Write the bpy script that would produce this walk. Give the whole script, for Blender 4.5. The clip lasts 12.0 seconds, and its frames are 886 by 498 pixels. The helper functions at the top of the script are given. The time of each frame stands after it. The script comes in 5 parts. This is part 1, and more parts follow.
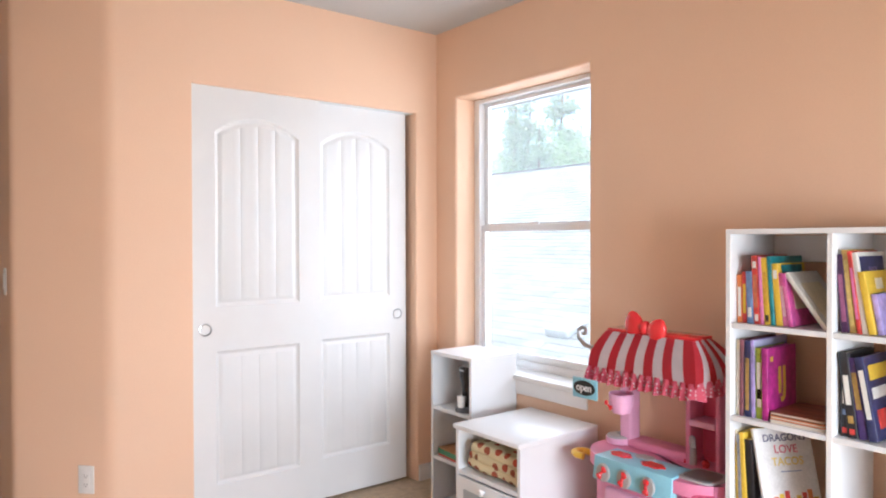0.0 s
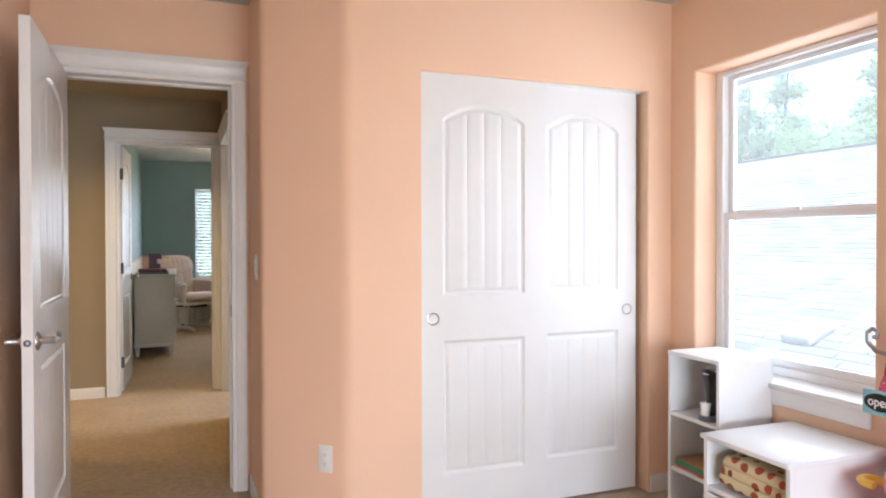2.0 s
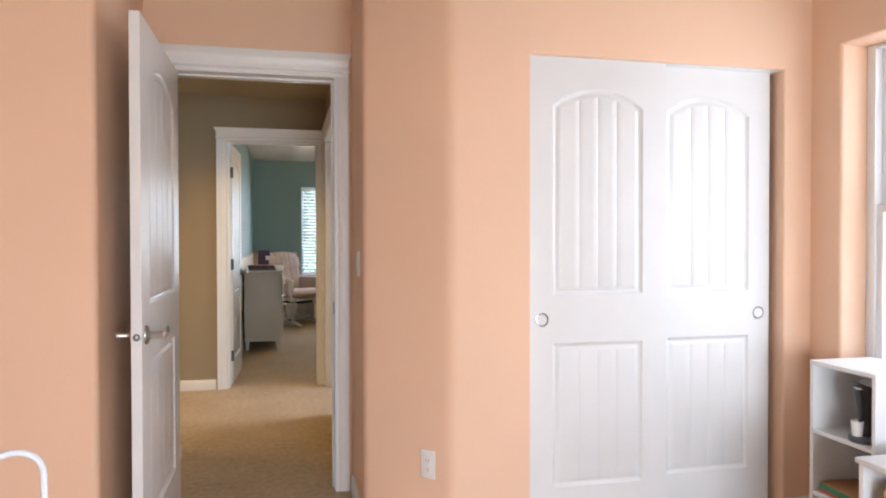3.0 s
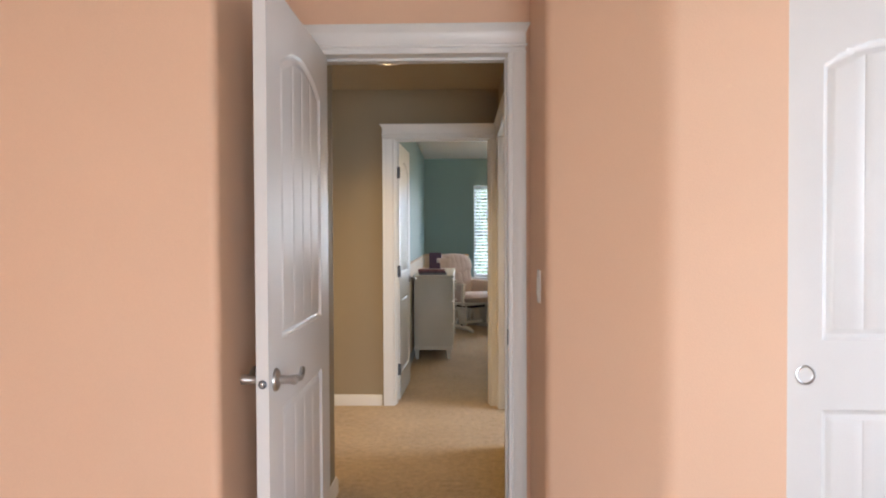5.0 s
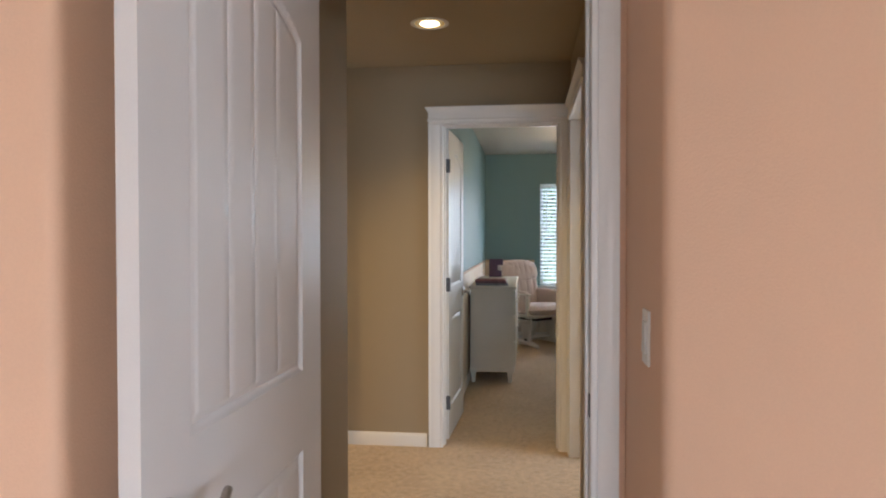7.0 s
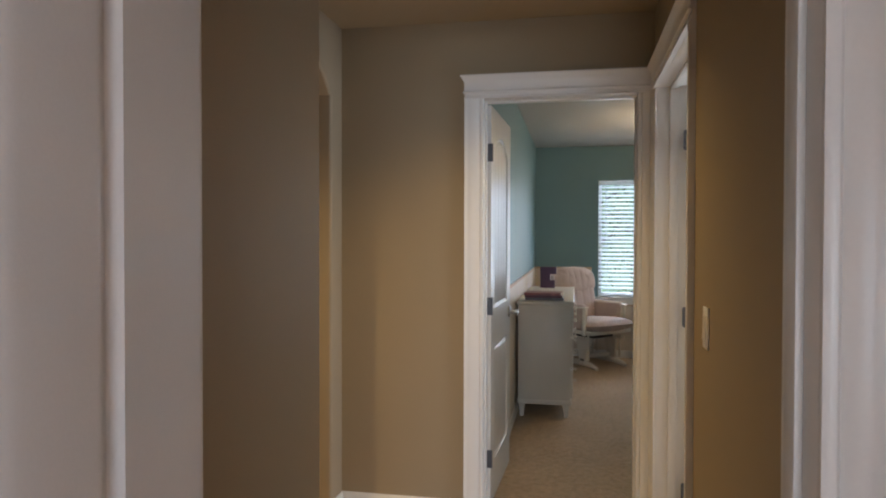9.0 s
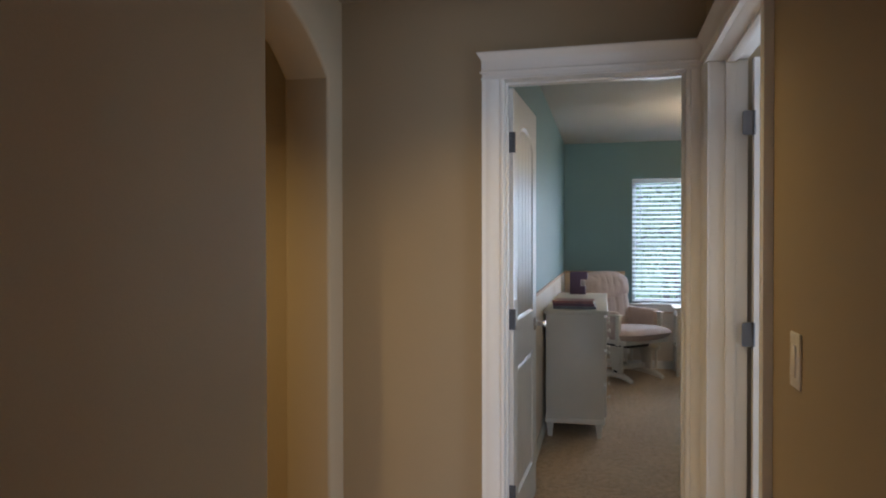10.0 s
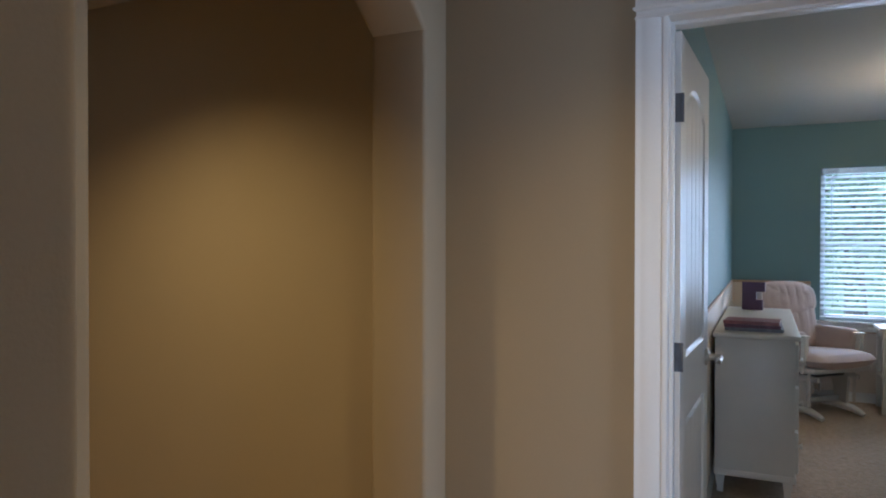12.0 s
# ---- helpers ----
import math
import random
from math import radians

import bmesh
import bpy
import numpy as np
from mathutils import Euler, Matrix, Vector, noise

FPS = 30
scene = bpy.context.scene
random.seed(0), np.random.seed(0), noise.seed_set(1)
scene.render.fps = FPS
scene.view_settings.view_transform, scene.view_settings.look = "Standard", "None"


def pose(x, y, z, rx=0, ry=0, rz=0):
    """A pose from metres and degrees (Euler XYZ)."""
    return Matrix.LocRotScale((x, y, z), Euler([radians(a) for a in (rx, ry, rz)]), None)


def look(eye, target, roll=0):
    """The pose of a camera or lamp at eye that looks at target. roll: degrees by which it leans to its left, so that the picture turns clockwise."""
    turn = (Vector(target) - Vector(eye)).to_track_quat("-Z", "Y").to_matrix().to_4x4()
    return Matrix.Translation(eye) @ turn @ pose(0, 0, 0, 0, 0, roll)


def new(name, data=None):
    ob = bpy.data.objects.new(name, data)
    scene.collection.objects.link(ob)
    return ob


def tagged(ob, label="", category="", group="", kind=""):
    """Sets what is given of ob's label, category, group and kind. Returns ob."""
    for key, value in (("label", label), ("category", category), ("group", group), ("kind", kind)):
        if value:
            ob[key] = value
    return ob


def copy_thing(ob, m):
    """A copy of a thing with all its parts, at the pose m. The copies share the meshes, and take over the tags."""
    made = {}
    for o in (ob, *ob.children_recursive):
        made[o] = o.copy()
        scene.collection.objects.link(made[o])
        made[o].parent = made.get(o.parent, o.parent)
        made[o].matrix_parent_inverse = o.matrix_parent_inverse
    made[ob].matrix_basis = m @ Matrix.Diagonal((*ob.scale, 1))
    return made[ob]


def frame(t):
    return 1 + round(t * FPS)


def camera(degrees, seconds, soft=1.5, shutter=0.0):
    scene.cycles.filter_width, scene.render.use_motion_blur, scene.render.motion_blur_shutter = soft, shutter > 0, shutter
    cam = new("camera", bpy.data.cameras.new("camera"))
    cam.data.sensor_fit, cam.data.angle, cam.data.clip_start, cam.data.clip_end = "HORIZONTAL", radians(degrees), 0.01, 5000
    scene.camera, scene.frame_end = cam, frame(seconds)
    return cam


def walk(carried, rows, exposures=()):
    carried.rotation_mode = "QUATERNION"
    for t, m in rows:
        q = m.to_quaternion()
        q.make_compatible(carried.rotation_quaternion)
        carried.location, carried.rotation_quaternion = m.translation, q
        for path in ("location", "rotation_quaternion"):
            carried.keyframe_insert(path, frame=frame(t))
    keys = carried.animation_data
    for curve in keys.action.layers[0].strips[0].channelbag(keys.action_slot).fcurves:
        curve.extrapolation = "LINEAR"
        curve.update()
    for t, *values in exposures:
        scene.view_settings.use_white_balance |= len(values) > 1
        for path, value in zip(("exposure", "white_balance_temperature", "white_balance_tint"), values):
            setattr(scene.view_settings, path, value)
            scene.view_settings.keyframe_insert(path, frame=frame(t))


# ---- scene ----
cam = camera(65.97, 12.0, soft=2.0)
# seconds, x, y, z, yaw, pitch, roll
ROWS = [
    (0.0, 0.0016, 0.0081, 1.304, -37.912, -0.669, 0.124),
    (0.5, -0.0099, 0.0545, 1.2933, -33.768, -0.69, 0.083),
    (1.0, -0.0179, 0.1051, 1.2786, -29.757, -0.663, 0.058),
    (1.5, -0.0277, 0.1609, 1.2684, -25.53, -0.724, 0.082),
    (2.0, -0.027, 0.2261, 1.2571, -21.369, -0.713, 0.109),
    (2.5, -0.0186, 0.2988, 1.2476, -17.33, -0.805, 0.188),
    (3.0, -0.0033, 0.3965, 1.2452, -13.023, -0.842, 0.082),
    (3.5, 0.0088, 0.5121, 1.2524, -9.374, -0.859, 0.127),
    (5.5, 0.0513, 1.296, 1.3342, 4.027, -1.155, 0.16),
    (6.0, 0.0632, 1.5343, 1.3465, 5.5, -1.106, 0.062),
    (6.5, 0.0733, 1.7781, 1.3512, 6.041, -1.148, 0.122),
    (7.0, 0.0681, 2.0013, 1.3446, 6.991, -0.995, 0.057),
    (9.0, -0.0212, 3.0096, 1.3808, 10.95, -0.955, -0.116),
    (9.5, -0.045, 3.2401, 1.3838, 12.274, -0.881, -0.127),
    (10.0, -0.05, 3.4595, 1.3815, 13.297, -0.727, 0.095),
    (10.5, -0.0559, 3.6702, 1.3814, 15.14, -0.619, 0.079),
    (11.0, -0.0938, 3.855, 1.3825, 17.662, -0.447, 0.279),
    (11.5, -0.1339, 4.0418, 1.3893, 21.26, -0.5, 0.085),
    (12.0, -0.2009, 4.2113, 1.3937, 25.259, -0.636, -0.073),
]
EXPOSURES = [(0.0, 1.56, 5800, 10), (3.5, 1.56, 5800, 10), (5.5, 1.5, 5750, 10), (7.0, 1.4, 5600, 10), (9.0, 1.21, 5550, 10), (10.5, 1.03, 5050, 10), (12.0, 1.1, 4700, 10)]
walk(cam, [(t, pose(x, y, z, 90 + pitch, roll, yaw)) for t, x, y, z, yaw, pitch, roll in ROWS], EXPOSURES)

# ---- world and light ----
world = bpy.data.worlds.new("sky")
scene.world = world
world.use_nodes = True
wn = world.node_tree.nodes
sky = wn.new("ShaderNodeTexSky")
sky.sky_type, sky.sun_disc = "NISHITA", False
sky.sun_elevation, sky.sun_rotation = radians(61), radians(244)
sky.air_density, sky.dust_density = 1.0, 3.0
wn["Background"].inputs["Strength"].default_value = 0.15
world.node_tree.links.new(sky.outputs["Color"], wn["Background"].inputs["Color"])

sun = new("sun", bpy.data.lights.new("sun", "SUN"))
sun.data.energy, sun.data.angle, sun.data.color = 2.3, radians(4), (1.0, 0.96, 0.9)
sun.matrix_basis = look((-6.5, -3.2, 13), (0, 0, 0))


def window_light(name, eye, target, width, height, watts, color):
    lamp = new(name, bpy.data.lights.new(name, "AREA"))
    lamp.data.shape, lamp.data.size, lamp.data.size_y = "RECTANGLE", width, height
    lamp.data.energy, lamp.data.color = watts, color
    lamp.matrix_basis = look(eye, target)
    return lamp


def bulb_light(name, place, watts, color, radius=0.04, spot=0.0, blend=0.6):
    lamp = new(name, bpy.data.lights.new(name, "SPOT" if spot else "POINT"))
    lamp.data.energy, lamp.data.color, lamp.data.shadow_soft_size = watts, color, radius
    lamp.location = place
    if spot:
        lamp.data.spot_size, lamp.data.spot_blend = radians(spot), blend
    return lamp


DAY = (0.95, 0.98, 1.0)
WARM = (1.0, 0.61, 0.19)
window_light("window_daylight", (2.53, 2.391, 1.36), (0, 2.391, 1.36), 0.92, 1.44, 7.5, DAY)
window_light("rear_window_daylight", (0.75, -1.66, 0.95), (0.5, 1.0, -1.75), 1.8, 1.2, 50, DAY)
window_light("bedroom_window_daylight", (0.951, 11.25, 1.372), (0.951, 5, 1.372), 1.42, 1.36, 20, DAY)
window_light("side_room_daylight", (2.32, 5.72, 1.45), (0.4, 5.72, 0.55), 0.9, 1.2, 17, DAY)
bulb_light("hall_can_bulb", (-0.424, 5.462, 2.39), 20, WARM, 0.05, 128, 1.0)
bulb_light("landing_can_bulb", (-2.12, 5.45, 2.39), 42, WARM, 0.05, 132, 1.0)
bulb_light("chandelier_bulb", (0.99, 9.2, 2.12), 12, (1.0, 0.68, 0.36), 0.06)


# ---- materials ----
def material(name, color, rough=0.6, metal=0.0, vary=0.06, scale=3.0, grain=120.0, bump=0.0, fine=0.03, coat=0.0, detail=4.0, shine=0.5):
    """Paint-like surface: colour that drifts at a large and a small scale, and fine relief."""
    m = bpy.data.materials.new(name)
    m.use_nodes = True
    nt = m.node_tree
    n, ln = nt.nodes, nt.links
    bsdf = n["Principled BSDF"]
    bsdf.inputs["Metallic"].default_value = metal
    bsdf.inputs["Coat Weight"].default_value = coat
    bsdf.inputs["Specular IOR Level"].default_value = shine
    tc = n.new("ShaderNodeTexCoord")
    big, small = n.new("ShaderNodeTexNoise"), n.new("ShaderNodeTexNoise")
    big.inputs["Scale"].default_value, small.inputs["Scale"].default_value = scale, grain
    big.inputs["Detail"].default_value = detail
    small.inputs["Detail"].default_value = 3.0
    for tex in (big, small):
        ln.new(tc.outputs["Object"], tex.inputs["Vector"])
    ramp = n.new("ShaderNodeMapRange")
    ramp.inputs["From Min"].default_value, ramp.inputs["From Max"].default_value = 0.3, 0.7
    ramp.inputs["To Min"].default_value, ramp.inputs["To Max"].default_value = 1 - vary, 1 + vary
    ln.new(big.outputs["Fac"], ramp.inputs["Value"])
    ramp2 = n.new("ShaderNodeMapRange")
    ramp2.inputs["From Min"].default_value, ramp2.inputs["From Max"].default_value = 0.3, 0.7
    ramp2.inputs["To Min"].default_value, ramp2.inputs["To Max"].default_value = 1 - fine, 1 + fine
    ln.new(small.outputs["Fac"], ramp2.inputs["Value"])
    mul = n.new("ShaderNodeMath")
    mul.operation = "MULTIPLY"
    ln.new(ramp.outputs["Result"], mul.inputs[0])
    ln.new(ramp2.outputs["Result"], mul.inputs[1])
    tint = n.new("ShaderNodeVectorMath")
    tint.operation = "SCALE"
    tint.inputs[0].default_value = color
    ln.new(mul.outputs["Value"], tint.inputs["Scale"])
    ln.new(tint.outputs["Vector"], bsdf.inputs["Base Color"])
    rr = n.new("ShaderNodeMapRange")
    rr.inputs["To Min"].default_value, rr.inputs["To Max"].default_value = max(0.02, rough - 0.025), min(1, rough + 0.025)
    ln.new(big.outputs["Fac"], rr.inputs["Value"])
    ln.new(rr.outputs["Result"], bsdf.inputs["Roughness"])
    if bump:
        bp = n.new("ShaderNodeBump")
        bp.inputs["Strength"].default_value, bp.inputs["Distance"].default_value = 1.0, bump
        ln.new(small.outputs["Fac"], bp.inputs["Height"])
        ln.new(bp.outputs["Normal"], bsdf.inputs["Normal"])
    return m


def carpet_material(name, light, dark):
    """Cut-pile carpet: tufts, trodden patches and a nap that varies."""
    m = bpy.data.materials.new(name)
    m.use_nodes = True
    n, ln = m.node_tree.nodes, m.node_tree.links
    bsdf = n["Principled BSDF"]
    bsdf.inputs["Roughness"].default_value = 0.95
    bsdf.inputs["Sheen Weight"].default_value = 0.25
    tc = n.new("ShaderNodeTexCoord")
    tuft, clump, patch = (n.new("ShaderNodeTexNoise") for _ in range(3))
    for tex, scale, detail in ((tuft, 160.0, 3.0), (clump, 28.0, 4.0), (patch, 3.2, 3.0)):
        tex.inputs["Scale"].default_value, tex.inputs["Detail"].default_value = scale, detail
        ln.new(tc.outputs["Object"], tex.inputs["Vector"])
    add = n.new("ShaderNodeMath")
    add.operation = "MULTIPLY_ADD"
    add.inputs[1].default_value = 0.54
    ln.new(tuft.outputs["Fac"], add.inputs[0])
    mid = n.new("ShaderNodeMath")
    mid.operation = "MULTIPLY_ADD"
    mid.inputs[1].default_value = 0.36
    ln.new(clump.outputs["Fac"], mid.inputs[0])
    low = n.new("ShaderNodeMath")
    low.operation = "MULTIPLY"
    low.inputs[1].default_value = 0.15
    ln.new(patch.outputs["Fac"], low.inputs[0])
    ln.new(low.outputs["Value"], mid.inputs[2])
    ln.new(mid.outputs["Value"], add.inputs[2])
    ramp = n.new("ShaderNodeValToRGB")
    ramp.color_ramp.elements[0].position, ramp.color_ramp.elements[1].position = 0.42, 0.62
    ramp.color_ramp.elements[0].color, ramp.color_ramp.elements[1].color = (*dark, 1), (*light, 1)
    ln.new(add.outputs["Value"], ramp.inputs["Fac"])
    ln.new(ramp.outputs["Color"], bsdf.inputs["Base Color"])
    bp = n.new("ShaderNodeBump")
    bp.inputs["Strength"].default_value, bp.inputs["Distance"].default_value = 1.0, 0.03
    ln.new(add.outputs["Value"], bp.inputs["Height"])
    ln.new(bp.outputs["Normal"], bsdf.inputs["Normal"])
    return m


def glass_material(name, haze):
    """Clear glass with a white translucent share that imitates glare washing out the view."""
    m = bpy.data.materials.new(name)
    m.use_nodes = True
    n, ln = m.node_tree.nodes, m.node_tree.links
    n.remove(n["Principled BSDF"])
    clear, gloss, mix, lw = n.new("ShaderNodeBsdfTransparent"), n.new("ShaderNodeBsdfGlossy"), n.new("ShaderNodeMixShader"), n.new("ShaderNodeFresnel")
    gloss.inputs["Roughness"].default_value = 0.02
    lw.inputs["IOR"].default_value = 1.25
    ln.new(lw.outputs["Fac"], mix.inputs["Fac"])
    ln.new(clear.outputs["BSDF"], mix.inputs[1])
    ln.new(gloss.outputs["BSDF"], mix.inputs[2])
    # painted haze: translucent white mixed in, slightly uneven across the pane
    glare, veil = n.new("ShaderNodeBsdfTranslucent"), n.new("ShaderNodeMixShader")
    glare.inputs["Color"].default_value = (0.86, 0.90, 0.90, 1)
    mottle, share = n.new("ShaderNodeTexNoise"), n.new("ShaderNodeMapRange")
    mottle.inputs["Scale"].default_value = 5.0
    share.inputs["To Min"].default_value, share.inputs["To Max"].default_value = 0.85 * haze, 1.15 * haze
    ln.new(mottle.outputs["Fac"], share.inputs["Value"])
    ln.new(share.outputs["Result"], veil.inputs["Fac"])
    ln.new(mix.outputs["Shader"], veil.inputs[1])
    ln.new(glare.outputs["BSDF"], veil.inputs[2])
    ln.new(veil.outputs["Shader"], n["Material Output"].inputs["Surface"])
    return m


def glow_material(name, color, strength):
    m = bpy.data.materials.new(name)
    m.use_nodes = True
    b = m.node_tree.nodes["Principled BSDF"]
    b.inputs["Emission Color"].default_value = (*color, 1)
    b.inputs["Emission Strength"].default_value = strength
    b.inputs["Base Color"].default_value = (*color, 1)
    return m


def random_material(name, low, high, rough=0.9, bump=0.0):
    """Each separate piece takes its own shade between two colours."""
    m = bpy.data.materials.new(name)
    m.use_nodes = True
    n, ln = m.node_tree.nodes, m.node_tree.links
    b = n["Principled BSDF"]
    b.inputs["Roughness"].default_value = rough
    geo, ramp = n.new("ShaderNodeNewGeometry"), n.new("ShaderNodeValToRGB")
    ramp.color_ramp.elements[0].color, ramp.color_ramp.elements[1].color = (*low, 1), (*high, 1)
    ln.new(geo.outputs["Random Per Island"], ramp.inputs["Fac"])
    ln.new(ramp.outputs["Color"], b.inputs["Base Color"])
    return m


def sheer(m, color, share):
    """Lets daylight through thin leaves."""
    n, ln = m.node_tree.nodes, m.node_tree.links
    thin, mixed = n.new("ShaderNodeBsdfTranslucent"), n.new("ShaderNodeMixShader")
    thin.inputs["Color"].default_value, mixed.inputs["Fac"].default_value = (*color, 1), share
    ln.new(n["Principled BSDF"].outputs["BSDF"], mixed.inputs[1])
    ln.new(thin.outputs["BSDF"], mixed.inputs[2])
    ln.new(mixed.outputs["Shader"], n["Material Output"].inputs["Surface"])
    return m


PEACH = material("peach_wall_paint", (0.82, 0.56, 0.39), 0.55, vary=0.025, scale=1.3, grain=230, bump=0.0006, fine=0.015, shine=0.2)
TAN = material("tan_wall_paint", (0.375, 0.31, 0.212), 0.6, vary=0.025, scale=1.3, grain=230, bump=0.0003, fine=0.015, shine=0.2)
TAN_C = material("tan_ceiling_paint", (0.40, 0.335, 0.235), 0.8, vary=0.02, scale=2, grain=150, bump=0.0012, shine=0.2)
TEAL = material("teal_wall_paint", (0.20, 0.325, 0.355), 0.5, vary=0.03, scale=1.5, grain=230, bump=0.0006, fine=0.015)
CREAM = material("cream_wall_paint", (0.74, 0.66, 0.56), 0.55, vary=0.03, scale=2, grain=230, bump=0.0005)
CEILING = material("ceiling_paint", (0.54, 0.53, 0.51), 0.8, vary=0.02, scale=2, grain=150, bump=0.0012, shine=0.2)
TRIM = material("white_trim_paint", (0.80, 0.79, 0.77), 0.34, vary=0.012, scale=4, grain=160, bump=0.00012, fine=0.01)
DOORP = material("white_door_paint", (0.75, 0.745, 0.735), 0.36, vary=0.02, scale=5, grain=240, bump=0.00015, fine=0.012)
MELAMINE = material("white_melamine", (0.82, 0.82, 0.82), 0.3, vary=0.015, scale=6, grain=300, bump=0.00005, fine=0.01)
FURN = material("white_furniture_paint", (0.68, 0.635, 0.56), 0.35, vary=0.03, scale=5, grain=160, bump=0.0002)
VINYL = material("white_vinyl", (0.84, 0.85, 0.86), 0.35, vary=0.01, scale=5, grain=200, fine=0.01)
NICKEL = material("brushed_nickel", (0.50, 0.48, 0.46), 0.33, metal=1.0, vary=0.06, scale=20, grain=300, bump=0.0001)
PULL = material("closet_pull_metal", (0.55, 0.56, 0.57), 0.3, metal=1.0, vary=0.05, scale=20)
HINGE = material("hinge_steel", (0.13, 0.135, 0.15), 0.45, metal=0.6, vary=0.08, scale=30)
PLATE = material("white_plastic_plate", (0.82, 0.80, 0.77), 0.3, vary=0.01, scale=9)
SLOT = material("outlet_slot", (0.30, 0.28, 0.26), 0.6, vary=0.05)
DARK = material("dark_slot", (0.02, 0.02, 0.02), 0.7, vary=0.1)
CARPET = carpet_material("beige_carpet", (0.70, 0.53, 0.34), (0.42, 0.29, 0.165))
# the number is how much imitated glare veils the view
GLASS = glass_material("window_glass", 0.055)
SHADED_GLASS = glass_material("bedroom_window_glass", 0.014)
GOLD = material("gold_reflector", (0.85, 0.62, 0.25), 0.25, metal=1.0, vary=0.03, scale=20)
BULB = glow_material("lit_bulb", (1.0, 0.72, 0.36), 2.5)
GREYP = material("frosted_grey_panel", (0.42, 0.43, 0.44), 0.4, vary=0.04, scale=8)


def plain(name, color, rough=0.45, **kw):
    return material(name, color, rough, vary=kw.pop("vary", 0.06), scale=kw.pop("scale", 14.0), **kw)


# ---- mesh helpers ----
def link(name, bm, mats, parent=None, label="", smooth=True):
    me = bpy.data.meshes.new(name)
    bmesh.ops.recalc_face_normals(bm, faces=bm.faces)
    bm.to_mesh(me)
    bm.free()
    for m in (mats if isinstance(mats, (list, tuple)) else [mats]):
        me.materials.append(m)
    if smooth:
        me.shade_smooth()
        me.set_sharp_from_angle(angle=radians(35))
    ob = new(name, me)
    if parent is not None:
        ob.parent = parent
    if label:
        tagged(ob, label)
    return ob


def part(name, bm, mat, parent, label=""):
    return link(name, bm, mat, parent, label)


def holder(name, place, label, category, group="", kind="", turn=0.0):
    ob = new(name)
    ob.empty_display_size = 0.05
    ob.matrix_basis = pose(*place, 0, 0, turn)
    return tagged(ob, label, category, group, kind)


def box(x0, x1, y0, y1, z0, z1, bevel=0.0, seg=2, bm=None):
    """A box, its edges rounded."""
    b = bmesh.new()
    bmesh.ops.create_cube(b, size=1)
    for v in b.verts:
        v.co = ((x0 + x1) / 2 + v.co.x * (x1 - x0), (y0 + y1) / 2 + v.co.y * (y1 - y0), (z0 + z1) / 2 + v.co.z * (z1 - z0))
    if bevel:
        bmesh.ops.bevel(b, geom=b.edges[:], offset=min(bevel, 0.45 * min(x1 - x0, y1 - y0, z1 - z0)), segments=seg, affect="EDGES", profile=0.5)
    return merge(bm, b)


def merge(bm, b, m=None):
    """Adds the mesh b to bm (or returns b when there is none)."""
    if m is not None:
        b.transform(m)
    if bm is None:
        return b
    me = bpy.data.meshes.new("tmp")
    b.to_mesh(me)
    bm.from_mesh(me)
    bpy.data.meshes.remove(me)
    b.free()
    return bm


def lathe(profile, steps=24, bm=None, m=None):
    """Turns a profile of (radius, height) round the z axis."""
    b = bmesh.new()
    rings = []
    for r, z in profile:
        rings.append([b.verts.new((r * math.cos(2 * math.pi * k / steps), r * math.sin(2 * math.pi * k / steps), z)) for k in range(steps)])
    for a, c in zip(rings, rings[1:]):
        for k in range(steps):
            b.faces.new((a[k], a[(k + 1) % steps], c[(k + 1) % steps], c[k]))
    b.faces.new(rings[0][::-1])
    b.faces.new(rings[-1])
    return merge(bm, b, m)


def tube(points, radius, steps=10, bm=None, m=None):
    """A round bar along a line of points; radius may be a list."""
    b = bmesh.new()
    pts = [Vector(p) for p in points]
    rad = radius if isinstance(radius, (list, tuple)) else [radius] * len(pts)
    rings = []
    side = None
    for i, p in enumerate(pts):
        d = (pts[min(i + 1, len(pts) - 1)] - pts[max(i - 1, 0)]).normalized()
        if side is None:
            side = d.orthogonal().normalized()
        side = (side - d * side.dot(d)).normalized()
        up = d.cross(side)
        rings.append([b.verts.new(p + rad[i] * (math.cos(2 * math.pi * k / steps) * side + math.sin(2 * math.pi * k / steps) * up)) for k in range(steps)])
    for a, c in zip(rings, rings[1:]):
        for k in range(steps):
            b.faces.new((a[k], a[(k + 1) % steps], c[(k + 1) % steps], c[k]))
    b.faces.new(rings[0][::-1])
    b.faces.new(rings[-1])
    return merge(bm, b, m)


def fillet(poly, seg=5):
    """Rounds the corners of a plan outline given as (x, y, radius)."""
    out = []
    n = len(poly)
    for i, (x, y, r) in enumerate(poly):
        p = Vector((x, y))
        if not r:
            out.append(p)
            continue
        a, c = Vector(poly[i - 1][:2]), Vector(poly[(i + 1) % n][:2])
        da, dc = (a - p).normalized(), (c - p).normalized()
        p0, p1 = p + da * r, p + dc * r
        for k in range(seg + 1):
            s = k / seg
            out.append(p0 * (1 - s) ** 2 + p * 2 * s * (1 - s) + p1 * s ** 2)
    return out


def prism(poly, z0, z1, bm=None, seg=5):
    b = bmesh.new()
    pts = fillet(poly, seg)
    lo = [b.verts.new((p.x, p.y, z0)) for p in pts]
    hi = [b.verts.new((p.x, p.y, z1)) for p in pts]
    n = len(pts)
    for k in range(n):
        b.faces.new((lo[k], lo[(k + 1) % n], hi[(k + 1) % n], hi[k]))
    b.faces.new(lo[::-1])
    b.faces.new(hi)
    return merge(bm, b)


